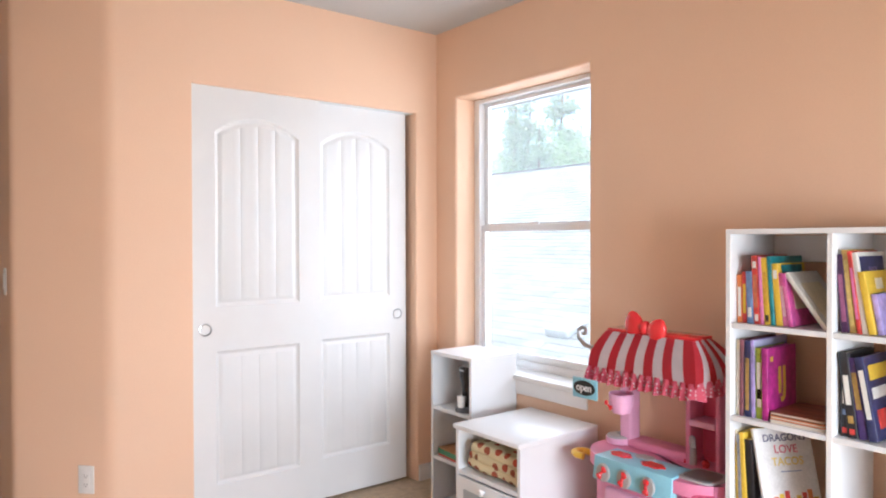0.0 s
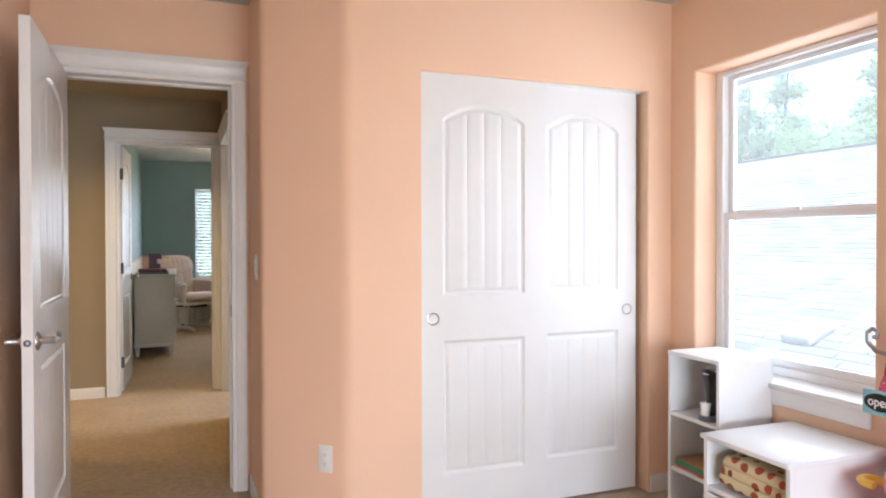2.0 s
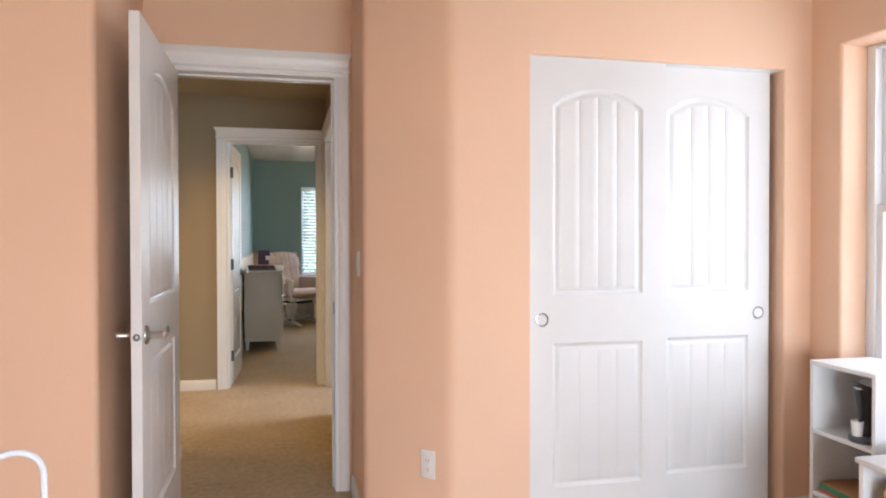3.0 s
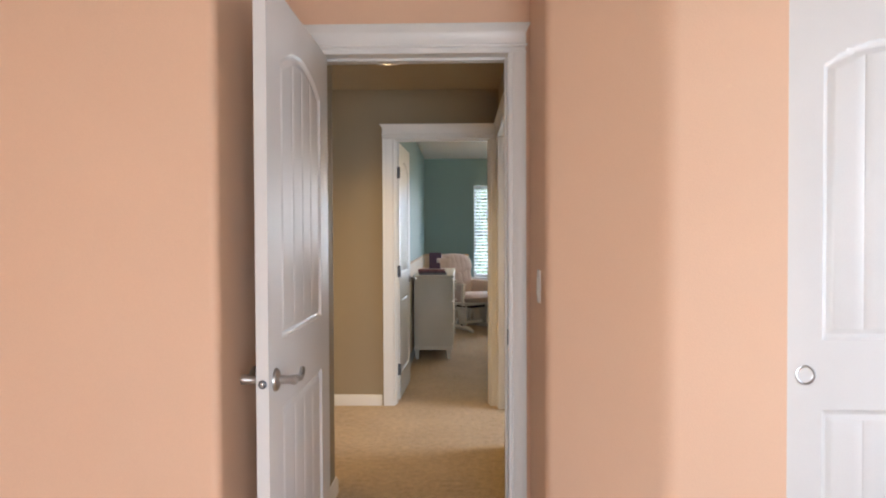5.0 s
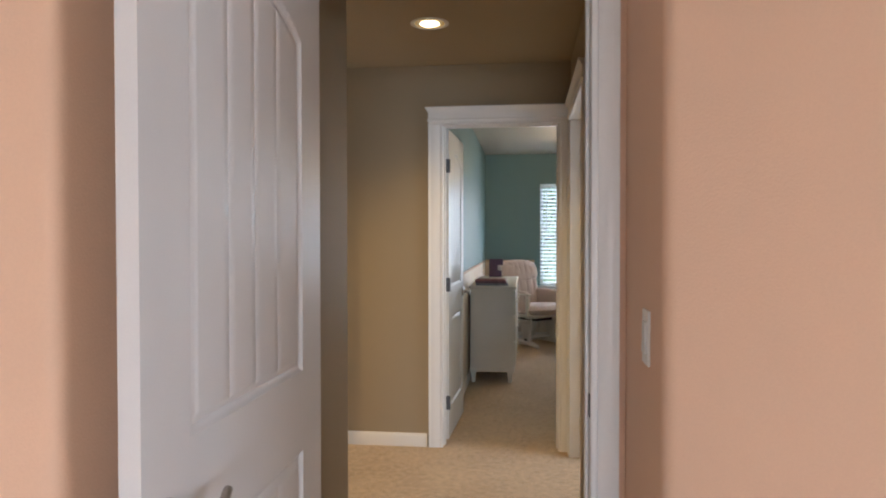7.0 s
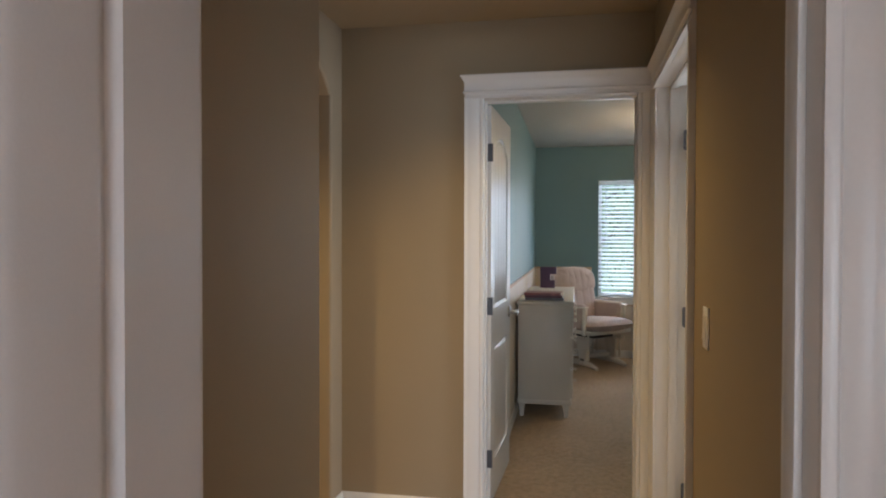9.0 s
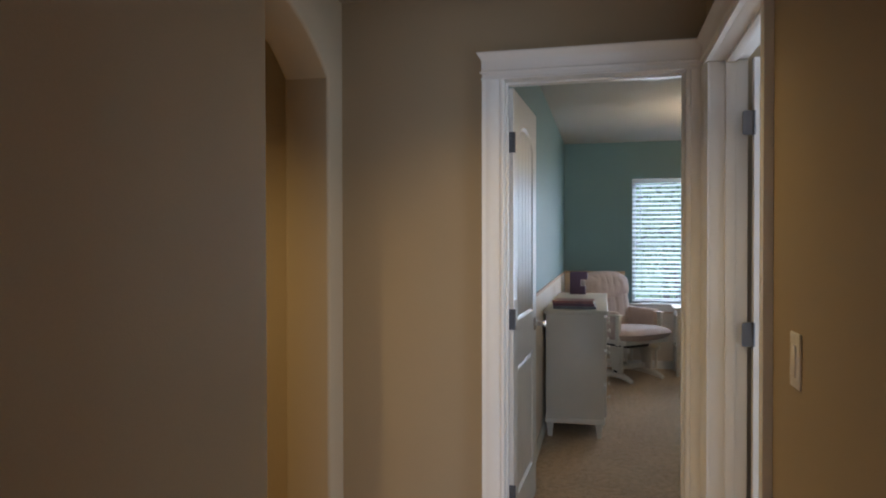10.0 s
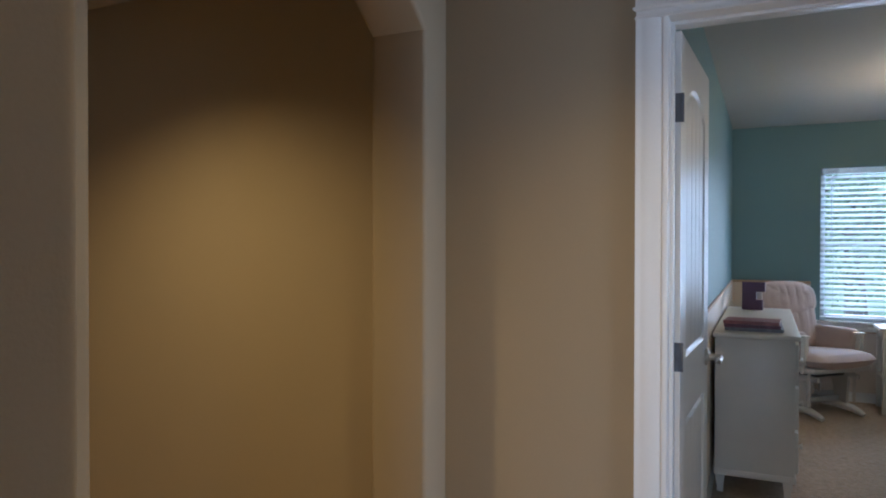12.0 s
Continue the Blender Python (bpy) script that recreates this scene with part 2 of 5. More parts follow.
def sweep(profile, path, bm=None, closed=False):
    """Runs a profile of (out, up) points along a line of (origin, out, up) frames."""
    b = bmesh.new()
    rings = [[b.verts.new(Vector(o) + Vector(u) * p[0] + Vector(w) * p[1]) for p in profile] for o, u, w in path]
    n = len(profile)
    for a, c in zip(rings, rings[1:]):
        for k in range(n):
            b.faces.new((a[k], a[(k + 1) % n], c[(k + 1) % n], c[k]))
    b.faces.new(rings[0][::-1])
    b.faces.new(rings[-1])
    return merge(bm, b)


def wall(name, axis, p0, p1, a0, a1, z0, z1, holes, mats, label, rounded=0.0):
    """A wall across an axis, from p0 to p1 thick, with holes (a0, a1, z0, z1); mats: the low side's paint, the high side's, the reveals'."""
    sa = sorted({a0, a1, *[h[0] for h in holes], *[h[1] for h in holes]})
    sz = sorted({z0, z1, *[h[2] for h in holes], *[h[3] for h in holes]})
    b = bmesh.new()

    def solid(i, k):
        if not (0 <= i < len(sa) - 1 and 0 <= k < len(sz) - 1):
            return False
        ca, cz = (sa[i] + sa[i + 1]) / 2, (sz[k] + sz[k + 1]) / 2
        return not any(h[0] < ca < h[1] and h[2] < cz < h[3] for h in holes)

    def vert(p, a, z):
        return b.verts.new((p, a, z) if axis == "x" else (a, p, z))

    def quad(c, index):
        f = b.faces.new([vert(*q) for q in c])
        f.material_index = index

    for i in range(len(sa) - 1):
        for k in range(len(sz) - 1):
            if not solid(i, k):
                continue
            u0, u1, w0, w1 = sa[i], sa[i + 1], sz[k], sz[k + 1]
            quad(((p0, u0, w0), (p0, u1, w0), (p0, u1, w1), (p0, u0, w1)), 0)
            quad(((p1, u0, w0), (p1, u1, w0), (p1, u1, w1), (p1, u0, w1)), 1)
            for (di, dk, c) in ((-1, 0, ((p0, u0, w0), (p1, u0, w0), (p1, u0, w1), (p0, u0, w1))), (1, 0, ((p0, u1, w0), (p1, u1, w0), (p1, u1, w1), (p0, u1, w1))),
                                (0, -1, ((p0, u0, w0), (p1, u0, w0), (p1, u1, w0), (p0, u1, w0))), (0, 1, ((p0, u0, w1), (p1, u0, w1), (p1, u1, w1), (p0, u1, w1)))):
                if not solid(i + di, k + dk):
                    quad(c, 2)
    bmesh.ops.remove_doubles(b, verts=b.verts[:], dist=1e-5)
    bmesh.ops.recalc_face_normals(b, faces=b.faces[:])
    if rounded:
        edges = []
        for e in b.edges:
            if len(e.link_faces) == 2 and e.link_faces[0].normal.dot(e.link_faces[1].normal) < 0.5:
                mid = (e.verts[0].co + e.verts[1].co) / 2
                ma = mid.y if axis == "x" else mid.x
                if any(h[0] - 1e-4 <= ma <= h[1] + 1e-4 and h[2] - 1e-4 <= mid.z <= h[3] + 1e-4 for h in holes):
                    across = abs((e.verts[0].co - e.verts[1].co).x if axis == "x" else (e.verts[0].co - e.verts[1].co).y)
                    if across < 1e-5:
                        edges.append(e)
        bmesh.ops.bevel(b, geom=edges, offset=rounded, segments=4, affect="EDGES", profile=0.5)
    ob = link(name, b, mats)
    return tagged(ob, label, "wall", kind="structure")


def slab(name, x0, x1, y0, y1, z0, z1, mat, label, category):
    return tagged(link(name, box(x0, x1, y0, y1, z0, z1), mat, smooth=False), label, category, kind="structure")


# ---- the plan ----
H = 2.44                      # ceilings
NORTH, EAST = 3.012, 2.297    # the peach room's closet wall and window wall
DOOR_Y = 3.79                 # the wall with the peach room's door
HALL_N = 6.32                 # the hall's end wall
BED_N, BED_W = 11.118, -0.479
HALL_E, HALL_W = 0.339, -0.60
ARCH_X = -1.186

slab("floor", -3.2, 4.0, -1.8, 11.3, -0.12, 0.0, CARPET, "beige cut-pile carpet with trodden patches", "carpet")
slab("ceiling", -3.2, 4.0, -1.8, 11.3, H, H + 0.15, CEILING, "off-white textured ceiling paint", "ceiling")

# the hall's ceiling is painted like its walls
HALL_C = H - 0.006
slab("ceiling_hall", -3.08, HALL_E + 0.06, DOOR_Y + 0.06, HALL_N + 0.05, HALL_C, H - 0.001, TAN_C, "tan painted hall ceiling", "ceiling")

# peach room
wall("wall_east", "x", EAST, EAST + 0.26, -1.72, 3.9, 0, H, [(1.938, 2.845, 0.645, 2.065)], [PEACH, CREAM, PEACH], "peach painted wall round the tall window", 0.018)
wall("wall_south", "y", -1.72, -1.6, -1.9, EAST, 0, H, [(-0.20, 1.70, 0.32, 1.58)], [CREAM, PEACH, PEACH], "peach painted wall behind the walker")
wall("wall_west", "x", -2.02, -1.9, -1.72, 3.08, 0, H, [], [CREAM, PEACH, PEACH], "peach painted side wall")
link_wall = [
    ("wall_north_west", [(-1.9, 2.955, 0), (-0.636, 2.955, 0.03), (-0.636, DOOR_Y + 0.06, 0), (-0.76, DOOR_Y + 0.06, 0), (-0.76, 3.08, 0), (-1.9, 3.08, 0)], PEACH, "peach wall with a rounded corner at the door alcove"),
    ("wall_north_corner", [(0.963, NORTH, 0), (0.963, NORTH + 0.12, 0), (0.68, NORTH + 0.12, 0), (0.45, 3.40, 0), (0.45, DOOR_Y + 0.06, 0), (0.32, DOOR_Y + 0.06, 0), (0.32, 3.305, 0.03), (0.63, NORTH, 0.035)], PEACH, "peach wall with a slanted, rounded corner beside the closet"),
    ("wall_hall_west", [(HALL_W, DOOR_Y + 0.12, 0), (HALL_W, 4.515, 0.02), (-1.4, 4.515, 0), (-1.4, 4.40, 0), (-0.72, 4.40, 0), (-0.72, DOOR_Y + 0.12, 0)], TAN, "tan hall wall with a rounded corner"),
]
for nm, poly, paint, lab in link_wall:
    tagged(link(nm, prism(poly, 0, H), paint), lab, "wall", kind="structure")
wall("wall_closet", "y", NORTH, NORTH + 0.12, 0.963, EAST, 0, H, [(0.963, 2.158, 0, 1.994)], [PEACH, PEACH, PEACH], "peach wall over and beside the closet opening", 0.012)
wall("wall_closet_back", "y", 3.72, 3.78, 0.45, EAST, 0, H, [], [PEACH, TAN, PEACH], "plain back wall inside the closet")
wall("wall_door", "y", DOOR_Y, DOOR_Y + 0.12, -0.76, 0.47, 0, H, [(-0.573, 0.250, 0, 2.047)], [PEACH, TAN, TRIM], "peach and tan wall round the bedroom door")

# hall
wall("wall_hall_east", "x", HALL_E, HALL_E + 0.13, DOOR_Y + 0.12, HALL_N, 0, H, [(5.28, 6.225, 0, 2.07)], [TAN, CREAM, TRIM], "tan hall wall beside a white door opening")
wall("wall_hall_north", "y", HALL_N, HALL_N + 0.12, -3.2, 3.9, 0, H, [(-0.482, 0.286, 0, 2.07)], [TAN, TEAL, TRIM], "tan end wall of the hall")
wall("wall_landing_west", "x", -3.2, -3.08, 3.9, HALL_N, 0, H, [], [TAN, TAN, TAN], "tan landing wall lit by a recessed lamp")


def arch_wall():
    """The wall with the arched opening: jambs at 4.97 and 6.17, springing at 2.07, rising to 2.29."""
    x0, x1, ya, yb, zs, rise = ARCH_X - 0.205, ARCH_X, 4.97, 6.169, 2.072, 0.225
    half = (yb - ya) / 2
    rad = (half * half + rise * rise) / (2 * rise)
    curve = []
    for k in range(25):
        y = ya + (yb - ya) * k / 24
        curve.append((y, zs - (rad - rise) + math.sqrt(rad * rad - (y - (ya + yb) / 2) ** 2)))
    outline = [(4.515, 0), (ya, 0)] + curve + [(yb, 0), (HALL_N, 0), (HALL_N, H), (4.515, H)]
    b = bmesh.new()
    lo = [b.verts.new((x1, y, z)) for y, z in outline]
    hi = [b.verts.new((x0, y, z)) for y, z in outline]
    n = len(outline)
    for k in range(n):
        b.faces.new((lo[k], lo[(k + 1) % n], hi[(k + 1) % n], hi[k]))
    b.faces.new(lo)
    b.faces.new(hi[::-1])
    bmesh.ops.recalc_face_normals(b, faces=b.faces[:])
    edges = [e for e in b.edges if len(e.link_faces) == 2 and abs(e.verts[0].co.x - e.verts[1].co.x) < 1e-6 and ya - 1e-4 <= e.verts[0].co.y <= yb + 1e-4 and ya - 1e-4 <= e.verts[1].co.y <= yb + 1e-4]
    bmesh.ops.bevel(b, geom=edges, offset=0.016, segments=3, affect="EDGES", profile=0.5)
    bmesh.ops.triangulate(b, faces=[f for f in b.faces if len(f.verts) > 4])
    tagged(link("wall_hall_arch", b, TAN), "tan wall with an arched, rounded opening", "wall", kind="structure")


arch_wall()
slab("wall_landing_south", -3.2, -0.72, 3.9, 4.02, 0, H, TAN, "plain tan landing wall", "wall")

# side room east of the hall
wall("wall_side_room_east", "x", 2.4, 2.52, 3.9, HALL_N, 0, H, [(5.25, 6.2, 0.85, 2.05)], [CREAM, CREAM, CREAM], "plain cream side room wall")
wall("wall_side_room_south", "y", 3.79, 3.9, 0.47, 2.4, 0, H, [], [TAN, CREAM, CREAM], "plain cream side room wall")

# far bedroom
wall("wall_bedroom_west", "x", BED_W - 0.12, BED_W, HALL_N + 0.12, BED_N, 0, H, [], [TAN, TEAL, TEAL], "bedroom wall painted teal above")
wall("wall_bedroom_north", "y", BED_N, BED_N + 0.14, BED_W - 0.12, 3.9, 0, H, [(0.242, 1.66, 0.70, 2.045)], [TEAL, CREAM, TEAL], "teal bedroom wall round the window")
wall("wall_bedroom_east", "x", 3.6, 3.72, HALL_N + 0.12, BED_N, 0, H, [], [TEAL, CREAM, TEAL], "plain teal bedroom wall")


# the pale wainscot below the teal, with a narrow ledge on top
def wainscot(name, x0, x1, y0, y1, top, ledge):
    ob = tagged(link(name, box(x0, x1, y0, y1, 0.0, top, 0.001), CREAM), "pale cream lower wall below the teal paint", "wainscot", kind="structure")
    part("ledge", box(*ledge, top, top + 0.022, 0.004), LEDGE, ob, "narrow tan border strip")
    return ob


LEDGE = material("tan_border", (0.60, 0.42, 0.28), 0.5, vary=0.05, scale=6)
wainscot("wainscot_west", BED_W, BED_W + 0.006, HALL_N + 0.12, BED_N - 0.006, 1.02, (BED_W, BED_W + 0.011, HALL_N + 0.12, BED_N - 0.011))
wainscot("wainscot_north", BED_W, 0.17, BED_N - 0.006, BED_N, 1.02, (BED_W, 0.17, BED_N - 0.011, BED_N))
wainscot("wainscot_window", 0.175, 3.6, BED_N - 0.006, BED_N, 0.60, (0.175, 3.6, BED_N - 0.009, BED_N))


# ---- trim ----
def base_profile(h=0.085, d=0.013):
    return [(0, 0), (d, 0), (d, h - 0.018), (d - 0.004, h - 0.010), (d - 0.008, h), (0, h)]


def baseboard(points, side):
    """A baseboard along a plan line; side: +1 when the room lies to its left."""
    b = bmesh.new()
    frames = []
    pts = [Vector((*p, 0)) for p in points]
    for i, p in enumerate(pts):
        dirs = []
        if i:
            dirs.append((p - pts[i - 1]).normalized())
        if i < len(pts) - 1:
            dirs.append((pts[i + 1] - p).normalized())
        ns = [Vector((-d.y, d.x, 0)) * side for d in dirs]
        nrm = sum(ns, Vector()) / len(ns)
        nrm = nrm / nrm.length_squared
        frames.append((p, nrm, Vector((0, 0, 1))))
    return tagged(link("baseboard", sweep(base_profile(), frames, b), TRIM), "white painted baseboard along the carpet", "baseboard", kind="structure")


baseboard([(EAST, -1.6), (EAST, NORTH), (2.17, NORTH)], 1)
baseboard([(0.95, NORTH), (0.63, NORTH), (0.32, 3.305), (0.32, DOOR_Y - 0.03)], 1)
baseboard([(-0.636, DOOR_Y), (-0.636, 2.955), (-1.9, 2.955), (-1.9, -1.6), (EAST, -1.6)], 1)
baseboard([(HALL_W, DOOR_Y + 0.13), (HALL_W, 4.515), (ARCH_X, 4.515)], -1)
baseboard([(ARCH_X, 6.18), (ARCH_X, HALL_N), (-0.565, HALL_N)], -1)
baseboard([(HALL_E, 5.20), (HALL_E, DOOR_Y + 0.13)], -1)
baseboard([(BED_W + 0.006, HALL_N + 0.2), (BED_W + 0.006, BED_N - 0.006), (3.6, BED_N - 0.006)], -1)
baseboard([(-3.08, HALL_N), (-1.40, HALL_N)], -1)


def casing_profile(w):
    """Face profile of a side casing: w wide, stepped and beaded."""
    return [(0, 0), (0, 0.010), (0.006, 0.013), (0.014, 0.013), (0.018, 0.010), (0.024, 0.015), (w - 0.022, 0.019), (w - 0.012, 0.019), (w - 0.006, 0.022), (w, 0.022), (w, 0)]


def casing(name, m, width, height, left=0.09, right=0.09, cap_left=0.02, cap_right=0.02):
    """Door trim round an opening from x = 0 to width, on the plane y = 0 and standing out to -y, set at the pose m."""
    ob = holder(name, (0, 0, 0), "white moulded door casing with a flared head", "door trim", kind="structure")
    ob.matrix_basis = m
    up, out = Vector((0, 0, 1)), Vector((0, -1, 0))

    def side(x, d, w):
        b = bmesh.new()
        rings = []
        for z in (0.0, height):
            rings.append([b.verts.new((x + d * p[0], -p[1], z)) for p in casing_profile(w)])
        n = len(rings[0])
        for k in range(n):
            b.faces.new((rings[0][k], rings[0][(k + 1) % n], rings[1][(k + 1) % n], rings[1][k]))
        b.faces.new(rings[0][::-1])
        b.faces.new(rings[1])
        return b

    part("casing", side(0, -1, left), TRIM, ob)
    if right > 0.02:
        part("casing", side(width, 1, right), TRIM, ob)
    x0, x1 = -left - 0.0, width + right
    # head: bead, frieze and flared crown
    prof = [(0, 0), (0.020, 0), (0.020, 0.008), (0.013, 0.012), (0.013, 0.030), (0.024, 0.034), (0.026, 0.042), (0.018, 0.047), (0.018, 0.100), (0.024, 0.112), (0.034, 0.128), (0.038, 0.134), (0.038, 0.142), (0, 0.142)]
    b = bmesh.new()
    rings = []
    for x, e in ((x0, -1), (x1, 1)):
        rings.append([b.verts.new((x + e * max(0, (p[0] - 0.016)) * (cap_left if e < 0 else cap_right) / 0.022, -p[0], height + 0.80 * p[1])) for p in prof])
    n = len(prof)
    for k in range(n):
        b.faces.new((rings[0][k], rings[0][(k + 1) % n], rings[1][(k + 1) % n], rings[1][k]))
    b.faces.new(rings[0][::-1])
    b.faces.new(rings[1])
    part("head", b, TRIM, ob)
    return ob


def jamb(name, m, width, height, depth):
    """The lining of a door opening, with its stop."""
    ob = holder(name, (0, 0, 0), "white painted door jamb", "door jamb", kind="structure")
    ob.matrix_basis = m
    for x0, x1 in ((-0.018, 0.0), (width, width + 0.018)):
        part("side_jamb", box(x0, x1, 0.0, depth, 0, height, 0.001), TRIM, ob)
    part("head_jamb", box(-0.018, width + 0.018, 0.0, depth, height, height + 0.015, 0.001), TRIM, ob)
    for x0, x1 in ((0.0, 0.010), (width - 0.010, width)):
        part("stop", box(x0, x1, depth * 0.40, depth * 0.68, 0, height, 0.002), TRIM, ob)
    part("stop", box(0.010, width - 0.010, depth * 0.40, depth * 0.68, height - 0.010, height, 0.002), TRIM, ob)
    return ob


casing("trim_door_1", pose(-0.555, DOOR_Y, 0), 0.787, 2.032, 0.08, 0.070, 0.0, 0.016)
jamb("jamb_door_1", pose(-0.555, DOOR_Y - 0.002, 0), 0.787, 2.032, 0.124)
casing("trim_door_1_hall", pose(0.232, DOOR_Y + 0.12, 0, 0, 0, 180), 0.787, 2.032, 0.09, 0.042, 0.02, 0.0)
casing("trim_door_2", pose(-0.461, HALL_N, 0), 0.726, 2.055, 0.092, 0.072, 0.02, 0.0)
jamb("jamb_door_2", pose(-0.461, HALL_N - 0.002, 0), 0.726, 2.055, 0.124)
casing("trim_door_2_bedroom", pose(0.265, HALL_N + 0.12, 0, 0, 0, 180), 0.726, 2.055, 0.09, 0.010, 0.02, 0.0)
casing("trim_door_3", pose(HALL_E, 6.205, 0, 0, 0, -90), 0.905, 2.055, 0.09, 0.09, 0.0, 0.02)
jamb("jamb_door_3", pose(HALL_E - 0.002, 6.205, 0, 0, 0, -90), 0.905, 2.055, 0.134)


# ---- doors ----
def panel_depth(x, z, w, panels):
    """Relief of a door face: which panel the point is in and how far it lies below the face."""
    for k, (x0, x1, z0, z1, rise) in enumerate(panels):
        if not (x0 - 0.001 <= x <= x1 + 0.001):
            continue
        cx, hw = (x0 + x1) / 2, (x1 - x0) / 2
        top = z1 - rise * min(1.0, abs(x - cx) / hw) ** 2.0
        d = min(x - x0, x1 - x, z - z0, top - z)
        if d < 0:
            continue
        if d < 0.008:
            h = -0.006 * d / 0.008
        elif d < 0.016:
            h = -0.006 - 0.002 * (d - 0.008) / 0.008
        elif d < 0.034:
            h = -0.008 + 0.0055 * (d - 0.016) / 0.018
        else:
            h = -0.0025
            pitch = (x1 - x0 - 0.068) / 4
            g = (x - x0 - 0.034) / pitch
            off = abs(g - round(g)) * pitch
            if 0 < round(g) < 4 and off < 0.004:
                h -= 0.002 * (1 - off / 0.004)
        return k, 1.35 * h
    return -1, 0.0


def door_leaf(name, w, h, label, both=True, kind="structure", thick=0.035, category="door"):
    """A two-panel arched plank door: x from 0 to w, face at y = 0 towards -y; the panels are parts."""
    panels = [(0.13 * w / 0.76, w - 0.13 * w / 0.76, 0.20, 0.80, 0.0), (0.13 * w / 0.76, w - 0.13 * w / 0.76, 1.0, h - 0.125, 0.075)]
    x0, x1 = panels[0][0], panels[0][1]
    pitch = (x1 - x0 - 0.068) / 4
    xs = {0.0, w}
    for e, s in ((x0, 1), (x1, -1)):
        xs |= {e + s * o for o in (-0.0005, 0.0, 0.004, 0.008, 0.012, 0.016, 0.022, 0.028, 0.034, 0.038)}
    for g in (1, 2, 3):
        xs |= {x0 + 0.034 + g * pitch + o for o in (-0.0045, -0.002, 0, 0.002, 0.0045)}
    grid = sorted(xs)
    full = [grid[0]]
    for a in grid[1:]:
        n = max(1, int((a - full[-1]) / 0.022))
        base = full[-1]
        full += [base + (a - base) * k / n for k in range(1, n + 1)]
    zs = {0.0, h}
    for k, (_, _, z0, z1, rise) in enumerate(panels):
        zs |= {z0 + o for o in (-0.0005, 0.0, 0.004, 0.008, 0.012, 0.016, 0.022, 0.028, 0.034)}
        lowest = z1 - rise - 0.036
        zs |= {lowest + (z1 - lowest) * i / (28 if rise else 9) for i in range((29 if rise else 10))} | {z1 + 0.001}
    zs = sorted(zs)
    pieces = {-1: bmesh.new(), 0: bmesh.new(), 1: bmesh.new()}
    sides = ((0.0, 1),) + (((thick, -1),) if both else ())
    for y, s in sides:
        verts = {}
        for i in range(len(full) - 1):
            for j in range(len(zs) - 1):
                kind_, _ = panel_depth((full[i] + full[i + 1]) / 2, (zs[j] + zs[j + 1]) / 2, w, panels)
                b = pieces[kind_]
                c = []
                for a, q in ((i, j), (i + 1, j), (i + 1, j + 1), (i, j + 1)):
                    key = (kind_, a, q)
                    if key not in verts:
                        verts[key] = b.verts.new((full[a], y - s * panel_depth(full[a], zs[q], w, panels)[1], zs[q]))
                    c.append(verts[key])
                b.faces.new(c if s > 0 else c[::-1])
    body = pieces[-1]
    if not both:
        c = [body.verts.new(q) for q in ((0, thick, 0), (w, thick, 0), (w, thick, h), (0, thick, h))]
        body.faces.new(c[::-1])
    for a, c, d, e in (((0, 0), (0, thick), 0, h), ((w, 0), (w, thick), 0, h)):
        f = [body.verts.new(q) for q in ((a[0], a[1], 0), (c[0], c[1], 0), (c[0], c[1], h), (a[0], a[1], h))]
        body.faces.new(f if a[0] == 0 else f[::-1])
    for z in (0, h):
        f = [body.verts.new(q) for q in ((0, 0, z), (w, 0, z), (w, thick, z), (0, thick, z))]
        body.faces.new(f if z else f[::-1])
    made = []
    for k, nm in ((-1, name), (1, "upper_panel"), (0, "lower_panel")):
        me = bpy.data.meshes.new(nm)
        pieces[k].to_mesh(me)
        pieces[k].free()
        me.materials.append(DOORP)
        me.shade_smooth()
        me.set_sharp_from_angle(angle=radians(40))
        ob = new(nm, me)
        if made:
            ob.parent = made[0]
        made.append(ob)
    return tagged(made[0], label, category, kind=kind)


def lever(parent, x, z, y, s, toward):
    """A lever handle on a rose: s = -1 on the face towards -y; toward: which way along x the lever runs."""
    m = pose(x, y, z, 90 if s < 0 else -90)
    h = part("handle", lathe([(0.0335, 0), (0.0335, 0.004), (0.030, 0.009), (0.018, 0.013), (0.0125, 0.016), (0.0125, 0.045), (0.014, 0.048), (0.014, 0.060), (0.010, 0.063)], 28, m=m), NICKEL, parent, "brushed nickel lever handle")
    yy = y + s * 0.054
    pts = [(x + toward * a, yy + s * c, z + b_) for a, b_, c in ((0, 0, 0), (0.02, 0.0005, 0), (0.045, -0.004, 0.002), (0.065, -0.007, 0.003), (0.082, -0.002, 0.003), (0.095, 0.007, 0.002), (0.106, 0.011, 0.0), (0.113, 0.008, -0.002), (0.114, 0.002, -0.003))]
    part("lever", tube(pts, [0.0115, 0.011, 0.0105, 0.0095, 0.009, 0.0085, 0.008, 0.0075, 0.006], 12), NICKEL, h)
    return h


